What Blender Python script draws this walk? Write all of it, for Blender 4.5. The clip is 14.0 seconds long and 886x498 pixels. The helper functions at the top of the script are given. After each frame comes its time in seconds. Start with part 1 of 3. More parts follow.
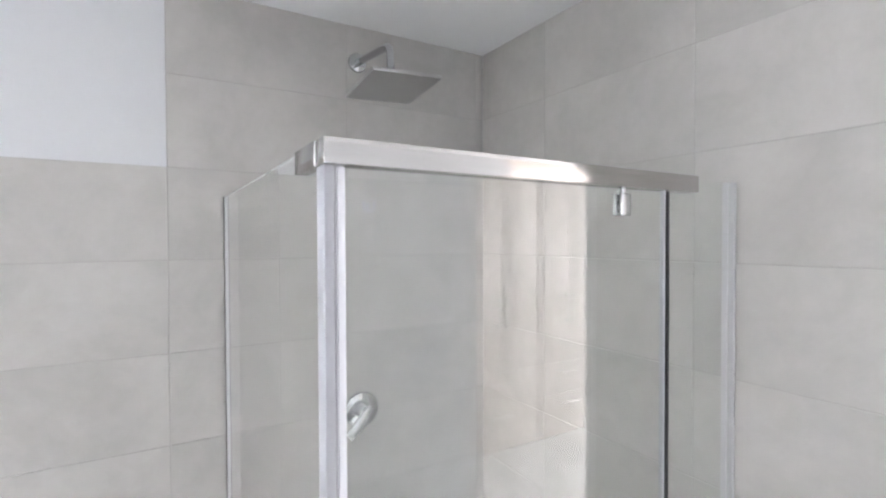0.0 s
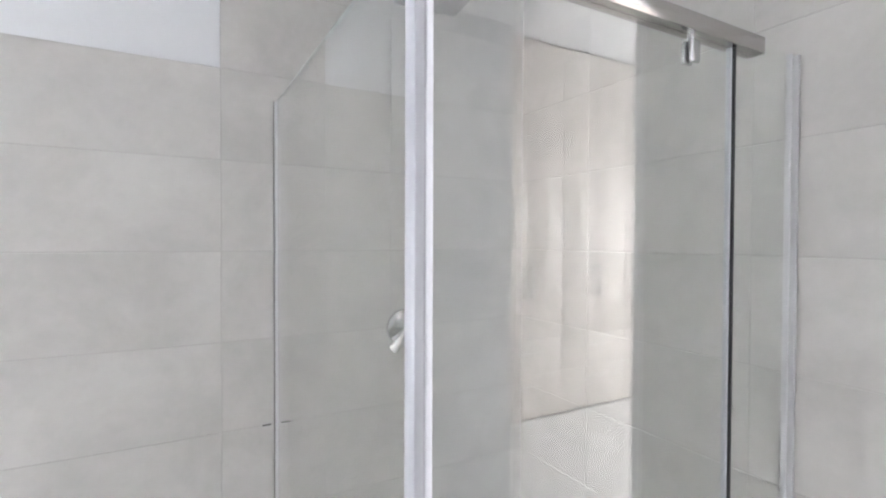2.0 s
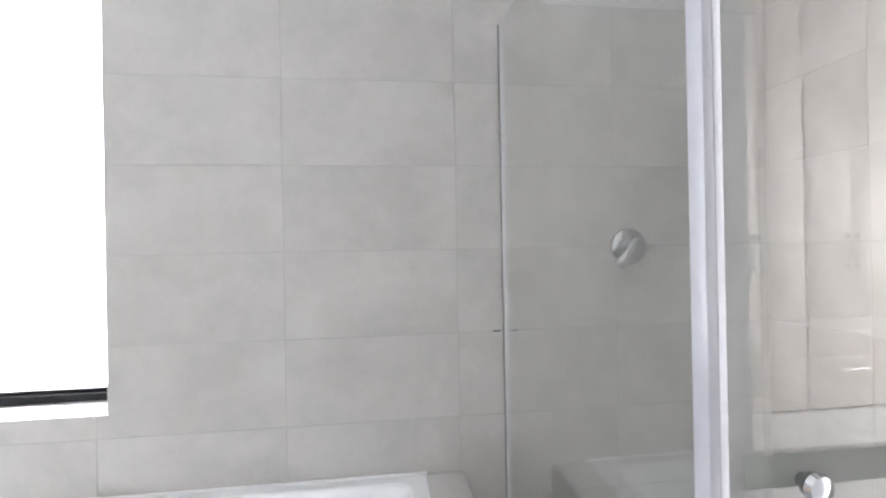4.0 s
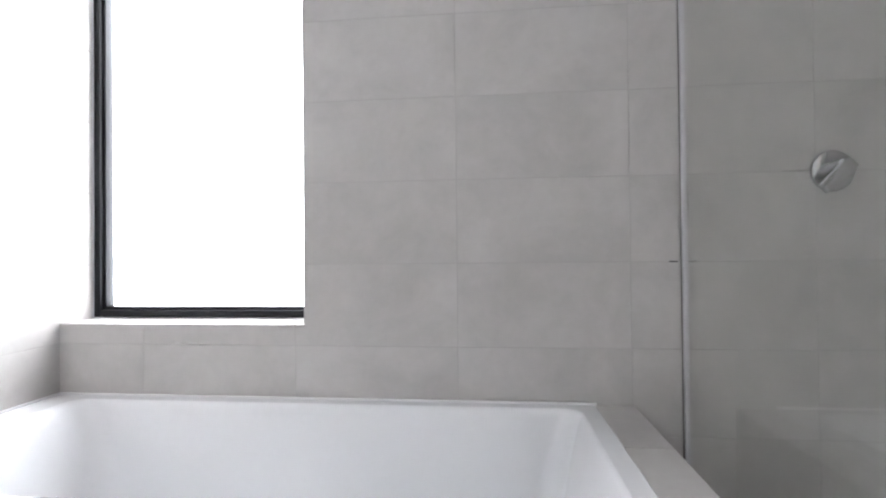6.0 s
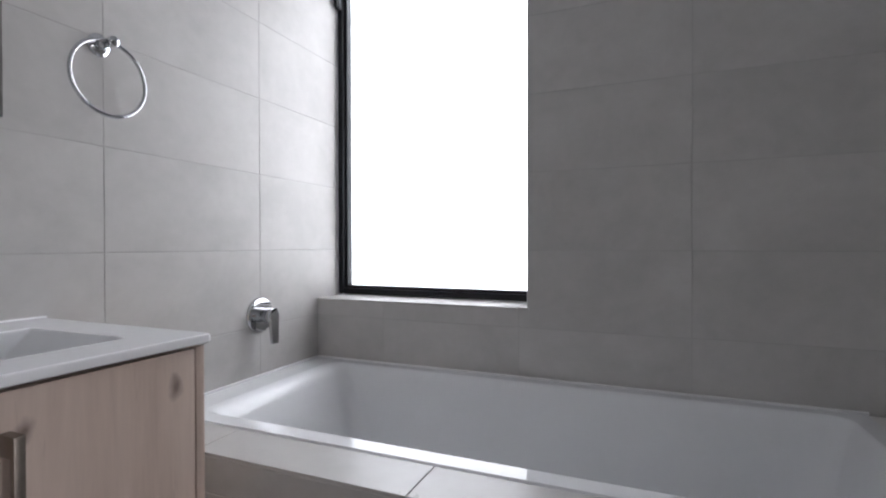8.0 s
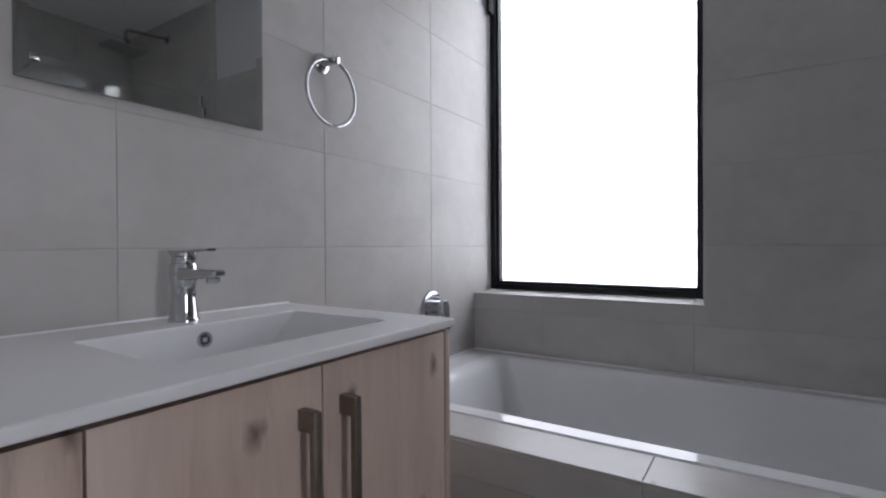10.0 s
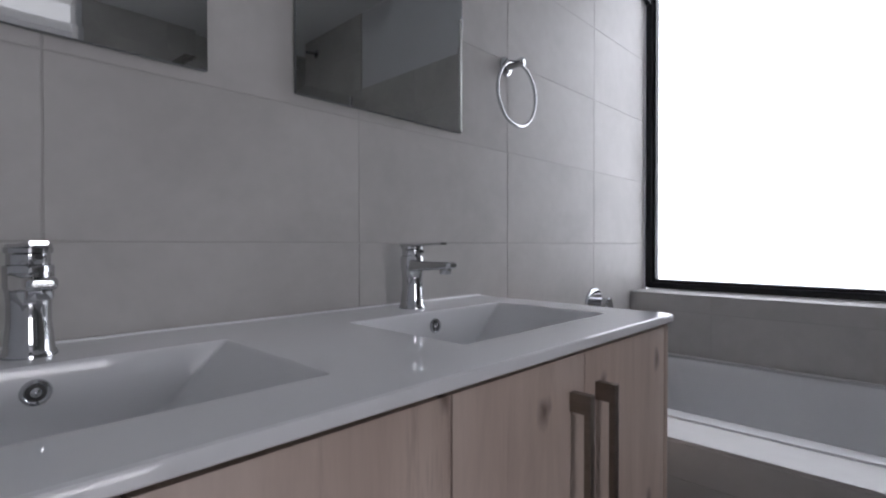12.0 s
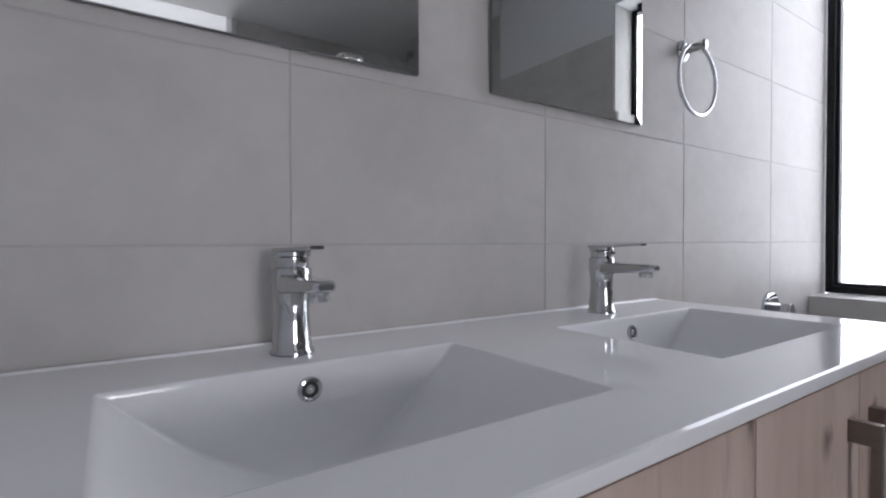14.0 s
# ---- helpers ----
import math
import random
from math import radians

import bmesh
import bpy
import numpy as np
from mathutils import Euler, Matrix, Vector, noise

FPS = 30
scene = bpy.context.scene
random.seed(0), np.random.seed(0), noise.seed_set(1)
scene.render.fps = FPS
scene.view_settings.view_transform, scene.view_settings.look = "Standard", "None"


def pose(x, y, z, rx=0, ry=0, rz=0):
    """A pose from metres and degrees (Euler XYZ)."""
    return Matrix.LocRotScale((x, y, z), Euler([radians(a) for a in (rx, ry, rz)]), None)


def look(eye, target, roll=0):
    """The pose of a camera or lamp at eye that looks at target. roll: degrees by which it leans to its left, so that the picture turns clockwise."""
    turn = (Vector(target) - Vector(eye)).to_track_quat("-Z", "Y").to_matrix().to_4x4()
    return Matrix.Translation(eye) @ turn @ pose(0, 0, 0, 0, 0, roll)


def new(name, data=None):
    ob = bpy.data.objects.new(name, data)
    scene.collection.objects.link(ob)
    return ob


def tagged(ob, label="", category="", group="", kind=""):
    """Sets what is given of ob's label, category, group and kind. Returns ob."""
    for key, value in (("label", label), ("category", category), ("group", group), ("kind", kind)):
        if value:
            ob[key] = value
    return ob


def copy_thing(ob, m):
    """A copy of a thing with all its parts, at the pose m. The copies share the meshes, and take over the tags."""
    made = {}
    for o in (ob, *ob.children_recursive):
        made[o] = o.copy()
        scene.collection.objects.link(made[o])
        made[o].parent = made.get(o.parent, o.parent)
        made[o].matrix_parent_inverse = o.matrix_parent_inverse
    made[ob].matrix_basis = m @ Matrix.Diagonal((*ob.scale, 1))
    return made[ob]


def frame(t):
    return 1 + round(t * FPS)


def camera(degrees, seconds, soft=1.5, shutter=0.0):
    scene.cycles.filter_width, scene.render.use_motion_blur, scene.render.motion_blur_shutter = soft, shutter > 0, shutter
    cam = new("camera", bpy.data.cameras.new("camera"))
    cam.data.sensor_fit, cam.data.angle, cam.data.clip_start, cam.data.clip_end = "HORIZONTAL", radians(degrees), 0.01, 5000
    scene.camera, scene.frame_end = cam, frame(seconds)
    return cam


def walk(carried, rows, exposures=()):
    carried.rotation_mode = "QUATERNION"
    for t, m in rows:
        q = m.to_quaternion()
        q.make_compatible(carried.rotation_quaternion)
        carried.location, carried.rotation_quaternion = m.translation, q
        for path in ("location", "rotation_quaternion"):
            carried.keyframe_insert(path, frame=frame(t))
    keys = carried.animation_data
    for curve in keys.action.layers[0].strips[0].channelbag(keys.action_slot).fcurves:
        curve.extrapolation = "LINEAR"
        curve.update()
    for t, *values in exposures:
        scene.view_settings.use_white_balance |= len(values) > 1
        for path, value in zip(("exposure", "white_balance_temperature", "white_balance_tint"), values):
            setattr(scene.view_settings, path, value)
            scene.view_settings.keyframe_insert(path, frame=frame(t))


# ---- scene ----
cam = camera(84.5, 14.0, soft=2.2)
PATH = [
    (0, (0.884, 0.699, 1.783), (1.91, 2.415, 1.745), -0.2),
    (0.5, (0.871, 0.71, 1.717), (1.885, 2.434, 1.686), -0.1),
    (1, (0.854, 0.723, 1.657), (1.865, 2.448, 1.613), -0.2),
    (1.5, (0.832, 0.733, 1.587), (1.836, 2.463, 1.545), 0.0),
    (2, (0.804, 0.737, 1.512), (1.776, 2.485, 1.477), 0.2),
    (2.5, (0.771, 0.743, 1.45), (1.706, 2.511, 1.417), 0.0),
    (3, (0.738, 0.75, 1.376), (1.474, 2.610, 1.348), -1.0),
    (3.6, (0.711, 0.755, 1.287), (1.132, 2.71, 1.279), -1.2),
    (5.9, (0.531, 0.747, 1.014), (0.365, 2.740, 1.034), -0.6),
    (6.5, (0.472, 0.727, 0.992), (0.113, 2.695, 1.010), -0.4),
    (7, (0.412, 0.705, 0.998), (-0.083, 2.643, 0.986), -0.4),
    (7.5, (0.357, 0.681, 0.998), (-0.283, 2.576, 0.986), -0.3),
    (8, (0.302, 0.647, 0.998), (-0.47, 2.492, 0.981), -0.1),
    (10.5, (0.052, 0.436, 0.981), (-1.117, 2.059, 0.967), -0.2),
    (11, (0.016, 0.388, 0.98), (-1.239, 1.945, 0.962), 0.0),
    (11.5, (-0.019, 0.345, 0.979), (-1.346, 1.841, 0.956), 0.0),
    (12, (-0.06, 0.308, 0.977), (-1.458, 1.739, 0.958), 0.0),
    (12.5, (-0.099, 0.273, 0.98), (-1.57, 1.627, 0.958), 0.0),
    (13, (-0.137, 0.243, 0.981), (-1.676, 1.52, 0.959), -0.1),
    (13.5, (-0.169, 0.213, 0.984), (-1.769, 1.414, 0.957), -0.1),
    (14, (-0.198, 0.189, 0.985), (-1.846, 1.322, 0.954), -0.1),
]
EXPOSURES = [
    (0.0, 2.24, 6400, 13), (2.5, 2.16, 6400, 12.5), (3.5, 2.08, 6400, 13), (6.0, 1.56, 6400, 15), (6.5, 1.12, 6400, 15), (7.0, 0.64, 6350, 15),
    (7.5, 0.28, 6300, 16), (8.0, 0.05, 6300, 16), (10.5, -0.49, 6170, 18), (11.5, -0.58, 6170, 18), (12.5, -0.54, 6170, 18), (13.5, -0.34, 6170, 18), (14.0, -0.11, 6190, 18),
]
walk(cam, [(t, look(eye, target, roll)) for t, eye, target, roll in PATH], EXPOSURES)

# ---- plan, in metres ----
XV, XR = -0.875, 1.956         # tiled faces of the vanity wall and the door wall
YW, YB = 2.2, 0.06             # tiled face of the window wall, face of the back wall
ZC = 2.47                      # ceiling
Z0 = 0.98                      # one tile joint; the others lie whole tiles above and below
TW, TH, JOINT = 0.502, 0.25, 0.0025
WIN_X0, WIN_X1, WIN_Z0, WIN_Z1 = -0.875, -0.056, 0.794, 2.12
DOOR_Y1 = 0.900   # opening to the bedroom, as high as the room
THICK = 0.17
BED_X1, BED_Y0, BED_Y1, BED_Z = 6.2, -1.95, 2.6, 3.2

# ---- light ----
world = bpy.data.worlds.new("sky")
scene.world = world
world.use_nodes = True
wn = world.node_tree.nodes
sky = wn.new("ShaderNodeTexSky")
sky.sky_type, sky.sun_disc = "NISHITA", False
sky.sun_elevation, sky.sun_rotation = radians(48), radians(150)
world.node_tree.links.new(sky.outputs["Color"], wn["Background"].inputs["Color"])
wn["Background"].inputs["Strength"].default_value = 0.1
sun = new("sun", bpy.data.lights.new("sun", "SUN"))
sun.data.energy, sun.data.angle, sun.data.color = 1.2, radians(10), (1.0, 0.96, 0.9)
sun.matrix_world = pose(0, 0, 6, 42, 0, 30)


def window_light(name, x, y, z, aim, width, height, watts, color):
    ob = new(name, bpy.data.lights.new(name, "AREA"))
    ob.data.shape, ob.data.size, ob.data.size_y = "RECTANGLE", width, height
    ob.data.energy, ob.data.color = watts, color
    ob.matrix_world = look((x, y, z), aim)
    return ob


window_light("bedroom_window_daylight", BED_X1 + 0.42, 0.45, 1.38, (2.6, -0.3, 1.05), 2.4, 1.75, 152, (1.0, 0.992, 0.98))
WINDOW_GLOW = 4.8              # the overcast daylight before the bathroom window


# ---- materials ----
def material(name):
    m = bpy.data.materials.new(name)
    m.use_nodes = True
    return m, m.node_tree, m.node_tree.nodes["Principled BSDF"]


def node(tree, kind, **inputs):
    n = tree.nodes.new(kind)
    for key, value in inputs.items():
        n.inputs[key.replace("_", " ")].default_value = value
    return n


def surface(name, low, high, rough=0.5, metal=0.0, scale=4.0, fine=60.0, bump=0.02, vary=0.0, stretch=(1, 1, 1), coat=0.0, rough_var=0.06, spec=0.5):
    """A surface whose colour drifts between two tones at a broad and a fine scale, with a little relief."""
    m, tree, bsdf = material(name)
    link = tree.links.new
    co = node(tree, "ShaderNodeTexCoord")
    info = node(tree, "ShaderNodeObjectInfo")
    shift = node(tree, "ShaderNodeVectorMath")
    shift.operation = "SCALE"
    shift.inputs[0].default_value = (37.0, 19.0, 53.0)
    link(info.outputs["Random"], shift.inputs["Scale"])
    add = node(tree, "ShaderNodeVectorMath")
    add.operation = "ADD"
    link(co.outputs["Object"], add.inputs[0])
    link(shift.outputs[0], add.inputs[1])
    mapped = node(tree, "ShaderNodeMapping", Scale=stretch)
    link(add.outputs[0], mapped.inputs["Vector"])
    broad = node(tree, "ShaderNodeTexNoise", Scale=scale, Detail=5.0, Roughness=0.6, Distortion=0.4)
    grain = node(tree, "ShaderNodeTexNoise", Scale=fine, Detail=3.0, Roughness=0.6)
    link(mapped.outputs[0], broad.inputs["Vector"])
    link(mapped.outputs[0], grain.inputs["Vector"])
    ramp = node(tree, "ShaderNodeValToRGB")
    ramp.color_ramp.elements[0].position, ramp.color_ramp.elements[1].position = 0.3, 0.72
    ramp.color_ramp.elements[0].color, ramp.color_ramp.elements[1].color = (*low, 1), (*high, 1)
    mixed = node(tree, "ShaderNodeMath")
    mixed.operation = "MULTIPLY_ADD"
    link(grain.outputs["Fac"], mixed.inputs[0])
    mixed.inputs[1].default_value = 0.25
    link(broad.outputs["Fac"], mixed.inputs[2])
    offs = node(tree, "ShaderNodeMath")
    offs.operation = "MULTIPLY_ADD"
    link(info.outputs["Random"], offs.inputs[0])
    offs.inputs[1].default_value, offs.inputs[2].default_value = vary, -0.125 - vary / 2
    total = node(tree, "ShaderNodeMath")
    total.operation = "ADD"
    link(mixed.outputs[0], total.inputs[0])
    link(offs.outputs[0], total.inputs[1])
    link(total.outputs[0], ramp.inputs["Fac"])
    link(ramp.outputs["Color"], bsdf.inputs["Base Color"])
    rr = node(tree, "ShaderNodeMapRange", From_Min=0.3, From_Max=0.7, To_Min=max(0.02, rough - rough_var), To_Max=rough + rough_var)
    link(broad.outputs["Fac"], rr.inputs["Value"])
    link(rr.outputs["Result"], bsdf.inputs["Roughness"])
    bsdf.inputs["Metallic"].default_value = metal
    bsdf.inputs["Coat Weight"].default_value = coat
    bsdf.inputs["Specular IOR Level"].default_value = spec
    bsdf.inputs["Coat Roughness"].default_value = 0.08
    if bump:
        bp = node(tree, "ShaderNodeBump", Strength=bump * 5, Distance=0.002)
        link(grain.outputs["Fac"], bp.inputs["Height"])
        link(bp.outputs["Normal"], bsdf.inputs["Normal"])
    return m


TILE = surface("stone_look_tile", (0.415, 0.403, 0.386), (0.51, 0.497, 0.479), 0.5, scale=3.6, fine=26, bump=0.012, vary=0.05, spec=0.26)
LEDGET = surface("smooth_ledge_tile", (0.425, 0.413, 0.396), (0.51, 0.497, 0.479), 0.33, scale=3.6, fine=26, bump=0.004, vary=0.05, spec=0.45)
GROUT = surface("grout", (0.39, 0.378, 0.361), (0.44, 0.428, 0.411), 0.9, fine=160, bump=0.05)
PAINT = surface("white_wall_paint", (0.60, 0.607, 0.625), (0.64, 0.647, 0.665), 0.65, scale=2, fine=130, bump=0.02)
CEIL = surface("ceiling_paint", (0.74, 0.745, 0.755), (0.78, 0.785, 0.795), 0.75, scale=2, fine=130, bump=0.02)
CERAMIC = surface("glazed_ceramic", (0.76, 0.765, 0.775), (0.79, 0.795, 0.80), 0.045, scale=1.5, fine=40, bump=0.0, rough_var=0.02, spec=0.4)
ACRYLIC = surface("white_bath_acrylic", (0.70, 0.705, 0.715), (0.735, 0.74, 0.745), 0.05, scale=1.5, fine=40, bump=0.0, rough_var=0.02)
SEAL = surface("silicone_seal", (0.70, 0.70, 0.70), (0.78, 0.78, 0.78), 0.5, fine=90, bump=0.02)
CHROME = surface("chrome", (0.50, 0.51, 0.52), (0.57, 0.58, 0.59), 0.05, metal=1.0, bump=0.0, rough_var=0.02)
DARKHOLE = surface("dark_hole", (0.03, 0.03, 0.03), (0.07, 0.07, 0.07), 0.5, bump=0.0)
STEEL = surface("brushed_nickel", (0.22, 0.19, 0.165), (0.28, 0.245, 0.215), 0.42, metal=1.0, scale=8, fine=90, bump=0.01, stretch=(1, 1, 12))
RAILM = surface("polished_aluminium", (0.47, 0.455, 0.44), (0.53, 0.515, 0.50), 0.14, metal=1.0, scale=5, fine=90, bump=0.004, stretch=(1, 12, 12))
POSTM = surface("satin_aluminium", (0.34, 0.345, 0.375), (0.39, 0.395, 0.425), 0.35, metal=0.0, scale=5, fine=90, bump=0.0)
GASKET = surface("black_gasket", (0.012, 0.013, 0.015), (0.03, 0.03, 0.032), 0.6, bump=0.02)
FRAMEB = surface("black_window_aluminium", (0.007, 0.008, 0.010), (0.014, 0.015, 0.018), 0.4, fine=200, bump=0.01, spec=0.2)
FLOORL = surface("floor_tile_pale", (0.62, 0.61, 0.60), (0.72, 0.715, 0.70), 0.25, scale=2.5, fine=30, bump=0.01, vary=0.1)
MELAMINE = surface("pale_wood_melamine", (0.50, 0.45, 0.415), (0.585, 0.535, 0.495), 0.5, scale=5, fine=60, bump=0.01, stretch=(6, 6, 0.5), vary=0.08)
# carcass tone: the shade in gaps between doors is put into the colour
SHADOWGAP = surface("carcass_gap_shade", (0.06, 0.05, 0.045), (0.10, 0.085, 0.075), 0.7, bump=0.02)


def wood(name):
    """Pale knotty oak with the grain running up the door."""
    m, tree, bsdf = material(name)
    link = tree.links.new
    co = node(tree, "ShaderNodeTexCoord")
    info = node(tree, "ShaderNodeObjectInfo")
    shift = node(tree, "ShaderNodeVectorMath")
    shift.operation = "SCALE"
    shift.inputs[0].default_value = (11.0, 7.0, 3.0)
    link(info.outputs["Random"], shift.inputs["Scale"])
    add = node(tree, "ShaderNodeVectorMath")
    link(co.outputs["Object"], add.inputs[0])
    link(shift.outputs[0], add.inputs[1])
    stretch = node(tree, "ShaderNodeMapping", Scale=(1.0, 5.0, 0.7))
    link(add.outputs[0], stretch.inputs["Vector"])
    grain = node(tree, "ShaderNodeTexNoise", Scale=3.0, Detail=7.0, Roughness=0.62, Distortion=0.8)
    link(stretch.outputs[0], grain.inputs["Vector"])
    fib = node(tree, "ShaderNodeMapping", Scale=(1.0, 60.0, 3.0))
    link(add.outputs[0], fib.inputs["Vector"])
    fibre = node(tree, "ShaderNodeTexNoise", Scale=3.0, Detail=3.0)
    link(fib.outputs[0], fibre.inputs["Vector"])
    ramp = node(tree, "ShaderNodeValToRGB")
    e = ramp.color_ramp.elements
    e[0].position, e[0].color = 0.26, (0.48, 0.375, 0.312, 1)
    e[1].position, e[1].color = 0.74, (0.65, 0.53, 0.452, 1)
    mid = e.new(0.48)
    mid.color = (0.58, 0.462, 0.388, 1)
    link(grain.outputs["Fac"], ramp.inputs["Fac"])
    # knots: few dark eyes, drawn out along the grain
    kmap = node(tree, "ShaderNodeMapping", Scale=(1.0, 5.2, 3.2))
    link(add.outputs[0], kmap.inputs["Vector"])
    warp = node(tree, "ShaderNodeTexNoise", Scale=3.0, Detail=3.0)
    link(kmap.outputs[0], warp.inputs["Vector"])
    wmix = node(tree, "ShaderNodeVectorMath")
    wmix.operation = "MULTIPLY_ADD"
    link(warp.outputs["Color"], wmix.inputs[0])
    wmix.inputs[1].default_value = (0.34, 0.34, 0.34)
    link(kmap.outputs[0], wmix.inputs[2])
    apart = node(tree, "ShaderNodeSeparateXYZ")
    link(wmix.outputs[0], apart.inputs[0])
    flat = node(tree, "ShaderNodeCombineXYZ")
    link(apart.outputs["Y"], flat.inputs["X"])
    link(apart.outputs["Z"], flat.inputs["Y"])
    cell = node(tree, "ShaderNodeTexVoronoi", Scale=1.0, Randomness=1.0)
    cell.voronoi_dimensions = "2D"
    link(flat.outputs[0], cell.inputs["Vector"])
    knot = node(tree, "ShaderNodeMapRange", From_Min=0.012, From_Max=0.085, To_Min=0.8, To_Max=0.0)
    link(cell.outputs["Distance"], knot.inputs["Value"])
    fmix = node(tree, "ShaderNodeMixRGB")
    fmix.blend_type = "MULTIPLY"
    fmix.inputs["Fac"].default_value = 0.12
    link(ramp.outputs["Color"], fmix.inputs["Color1"])
    link(fibre.outputs["Fac"], fmix.inputs["Color2"])
    # cracks: short dark streaks along the grain
    cmap = node(tree, "ShaderNodeMapping", Scale=(1.0, 26.0, 2.6))
    link(add.outputs[0], cmap.inputs["Vector"])
    cnoise = node(tree, "ShaderNodeTexNoise", Scale=1.6, Detail=4.0, Roughness=0.65)
    link(cmap.outputs[0], cnoise.inputs["Vector"])
    crack = node(tree, "ShaderNodeMapRange", From_Min=0.60, From_Max=0.76, To_Min=0.0, To_Max=0.42)
    link(cnoise.outputs["Fac"], crack.inputs["Value"])
    cmix = node(tree, "ShaderNodeMixRGB")
    link(crack.outputs["Result"], cmix.inputs["Fac"])
    link(fmix.outputs["Color"], cmix.inputs["Color1"])
    cmix.inputs["Color2"].default_value = (0.17, 0.115, 0.09, 1)
    kmix = node(tree, "ShaderNodeMixRGB")
    link(knot.outputs["Result"], kmix.inputs["Fac"])
    link(cmix.outputs["Color"], kmix.inputs["Color1"])
    kmix.inputs["Color2"].default_value = (0.10, 0.065, 0.05, 1)
    link(kmix.outputs["Color"], bsdf.inputs["Base Color"])
    bsdf.inputs["Roughness"].default_value = 0.5
    bp = node(tree, "ShaderNodeBump", Strength=0.12, Distance=0.001)
    link(fibre.outputs["Fac"], bp.inputs["Height"])
    link(bp.outputs["Normal"], bsdf.inputs["Normal"])
    return m


WOOD = wood("knotty_oak_board")


def glass(name, tint, gloss):
    """Thin sheet glass: lets light straight through with a faint tint and mirrors more at a slant."""
    m, tree, bsdf = material(name)
    tree.nodes.remove(bsdf)
    out = tree.nodes["Material Output"]
    clear = node(tree, "ShaderNodeBsdfTransparent", Color=(*tint, 1))
    shine = node(tree, "ShaderNodeBsdfGlossy", Color=(1, 1, 1, 1), Roughness=0.0)
    face = node(tree, "ShaderNodeLayerWeight", Blend=0.5)
    power = node(tree, "ShaderNodeMath")
    power.operation = "POWER"
    power.inputs[1].default_value = 5.0
    tree.links.new(face.outputs["Facing"], power.inputs[0])
    gain = node(tree, "ShaderNodeMath")
    gain.operation = "MULTIPLY_ADD"
    gain.use_clamp = True
    gain.inputs[1].default_value, gain.inputs[2].default_value = 0.96 * gloss, 0.04 * gloss
    tree.links.new(power.outputs[0], gain.inputs[0])
    mix = node(tree, "ShaderNodeMixShader")
    tree.links.new(gain.outputs[0], mix.inputs[0])
    tree.links.new(clear.outputs[0], mix.inputs[1])
    tree.links.new(shine.outputs[0], mix.inputs[2])
    tree.links.new(mix.outputs[0], out.inputs["Surface"])
    return m


SHOWERGLASS = glass("clear_toughened_glass", (0.983, 0.992, 0.983), 1.55)
PANE = glass("window_glass", (0.97, 0.98, 0.98), 1.0)


def frosted(name):
    m, tree, bsdf = material(name)
    bsdf.inputs["Base Color"].default_value = (0.36, 0.37, 0.35, 1)
    bsdf.inputs["Roughness"].default_value = 0.6
    out = tree.nodes["Material Output"]
    tl = node(tree, "ShaderNodeBsdfTranslucent", Color=(0.5, 0.52, 0.49, 1))
    mix = node(tree, "ShaderNodeMixShader", Fac=0.55)
    tree.links.new(bsdf.outputs[0], mix.inputs[1])
    tree.links.new(tl.outputs[0], mix.inputs[2])
    tree.links.new(mix.outputs[0], out.inputs["Surface"])
    return m


FROST = frosted("frosted_film")

mirror_m, mt, mb = material("silvered_mirror")
mb.inputs["Base Color"].default_value = (0.80, 0.83, 0.81, 1)
mb.inputs["Metallic"].default_value = 1.0
mb.inputs["Roughness"].default_value = 0.01
MIRROR = mirror_m


# ---- mesh helpers ----
def mesh_ob(name, bm, mat, smooth=False, parent=None):
    me = bpy.data.meshes.new(name)
    bmesh.ops.recalc_face_normals(bm, faces=bm.faces)
    bm.to_mesh(me)
    bm.free()
    for m in (mat if isinstance(mat, (list, tuple)) else [mat]):
        me.materials.append(m)
    if smooth:
        for p in me.polygons:
            p.use_smooth = True
        me.set_sharp_from_angle(angle=radians(38))
        for p in me.polygons:
            p.use_smooth = abs(p.normal.z) < 0.99995
    ob = new(name, me)
    if parent:
        ob.parent = parent
    return ob


def add_box(bm, x0, x1, y0, y1, z0, z1, bevel=0.0, seg=2):
    vs = [bm.verts.new((x, y, z)) for x in (x0, x1) for y in (y0, y1) for z in (z0, z1)]
    quads = [(0, 1, 3, 2), (4, 6, 7, 5), (0, 4, 5, 1), (2, 3, 7, 6), (0, 2, 6, 4), (1, 5, 7, 3)]
    fs = [bm.faces.new([vs[i] for i in q]) for q in quads]
    if bevel:
        es = {e for f in fs for e in f.edges}
        bmesh.ops.bevel(bm, geom=list(es), offset=bevel, segments=seg, affect="EDGES", profile=0.5)
    return fs


def box(name, x0, x1, y0, y1, z0, z1, mat, bevel=0.0, parent=None, seg=2):
    bm = bmesh.new()
    add_box(bm, x0, x1, y0, y1, z0, z1, bevel, seg)
    return mesh_ob(name, bm, mat, smooth=bevel > 0, parent=parent)


def boxes(name, rows, mat, bevel=0.0, parent=None):
    bm = bmesh.new()
    for r in rows:
        add_box(bm, *r, bevel=bevel)
    return mesh_ob(name, bm, mat, smooth=bevel > 0, parent=parent)


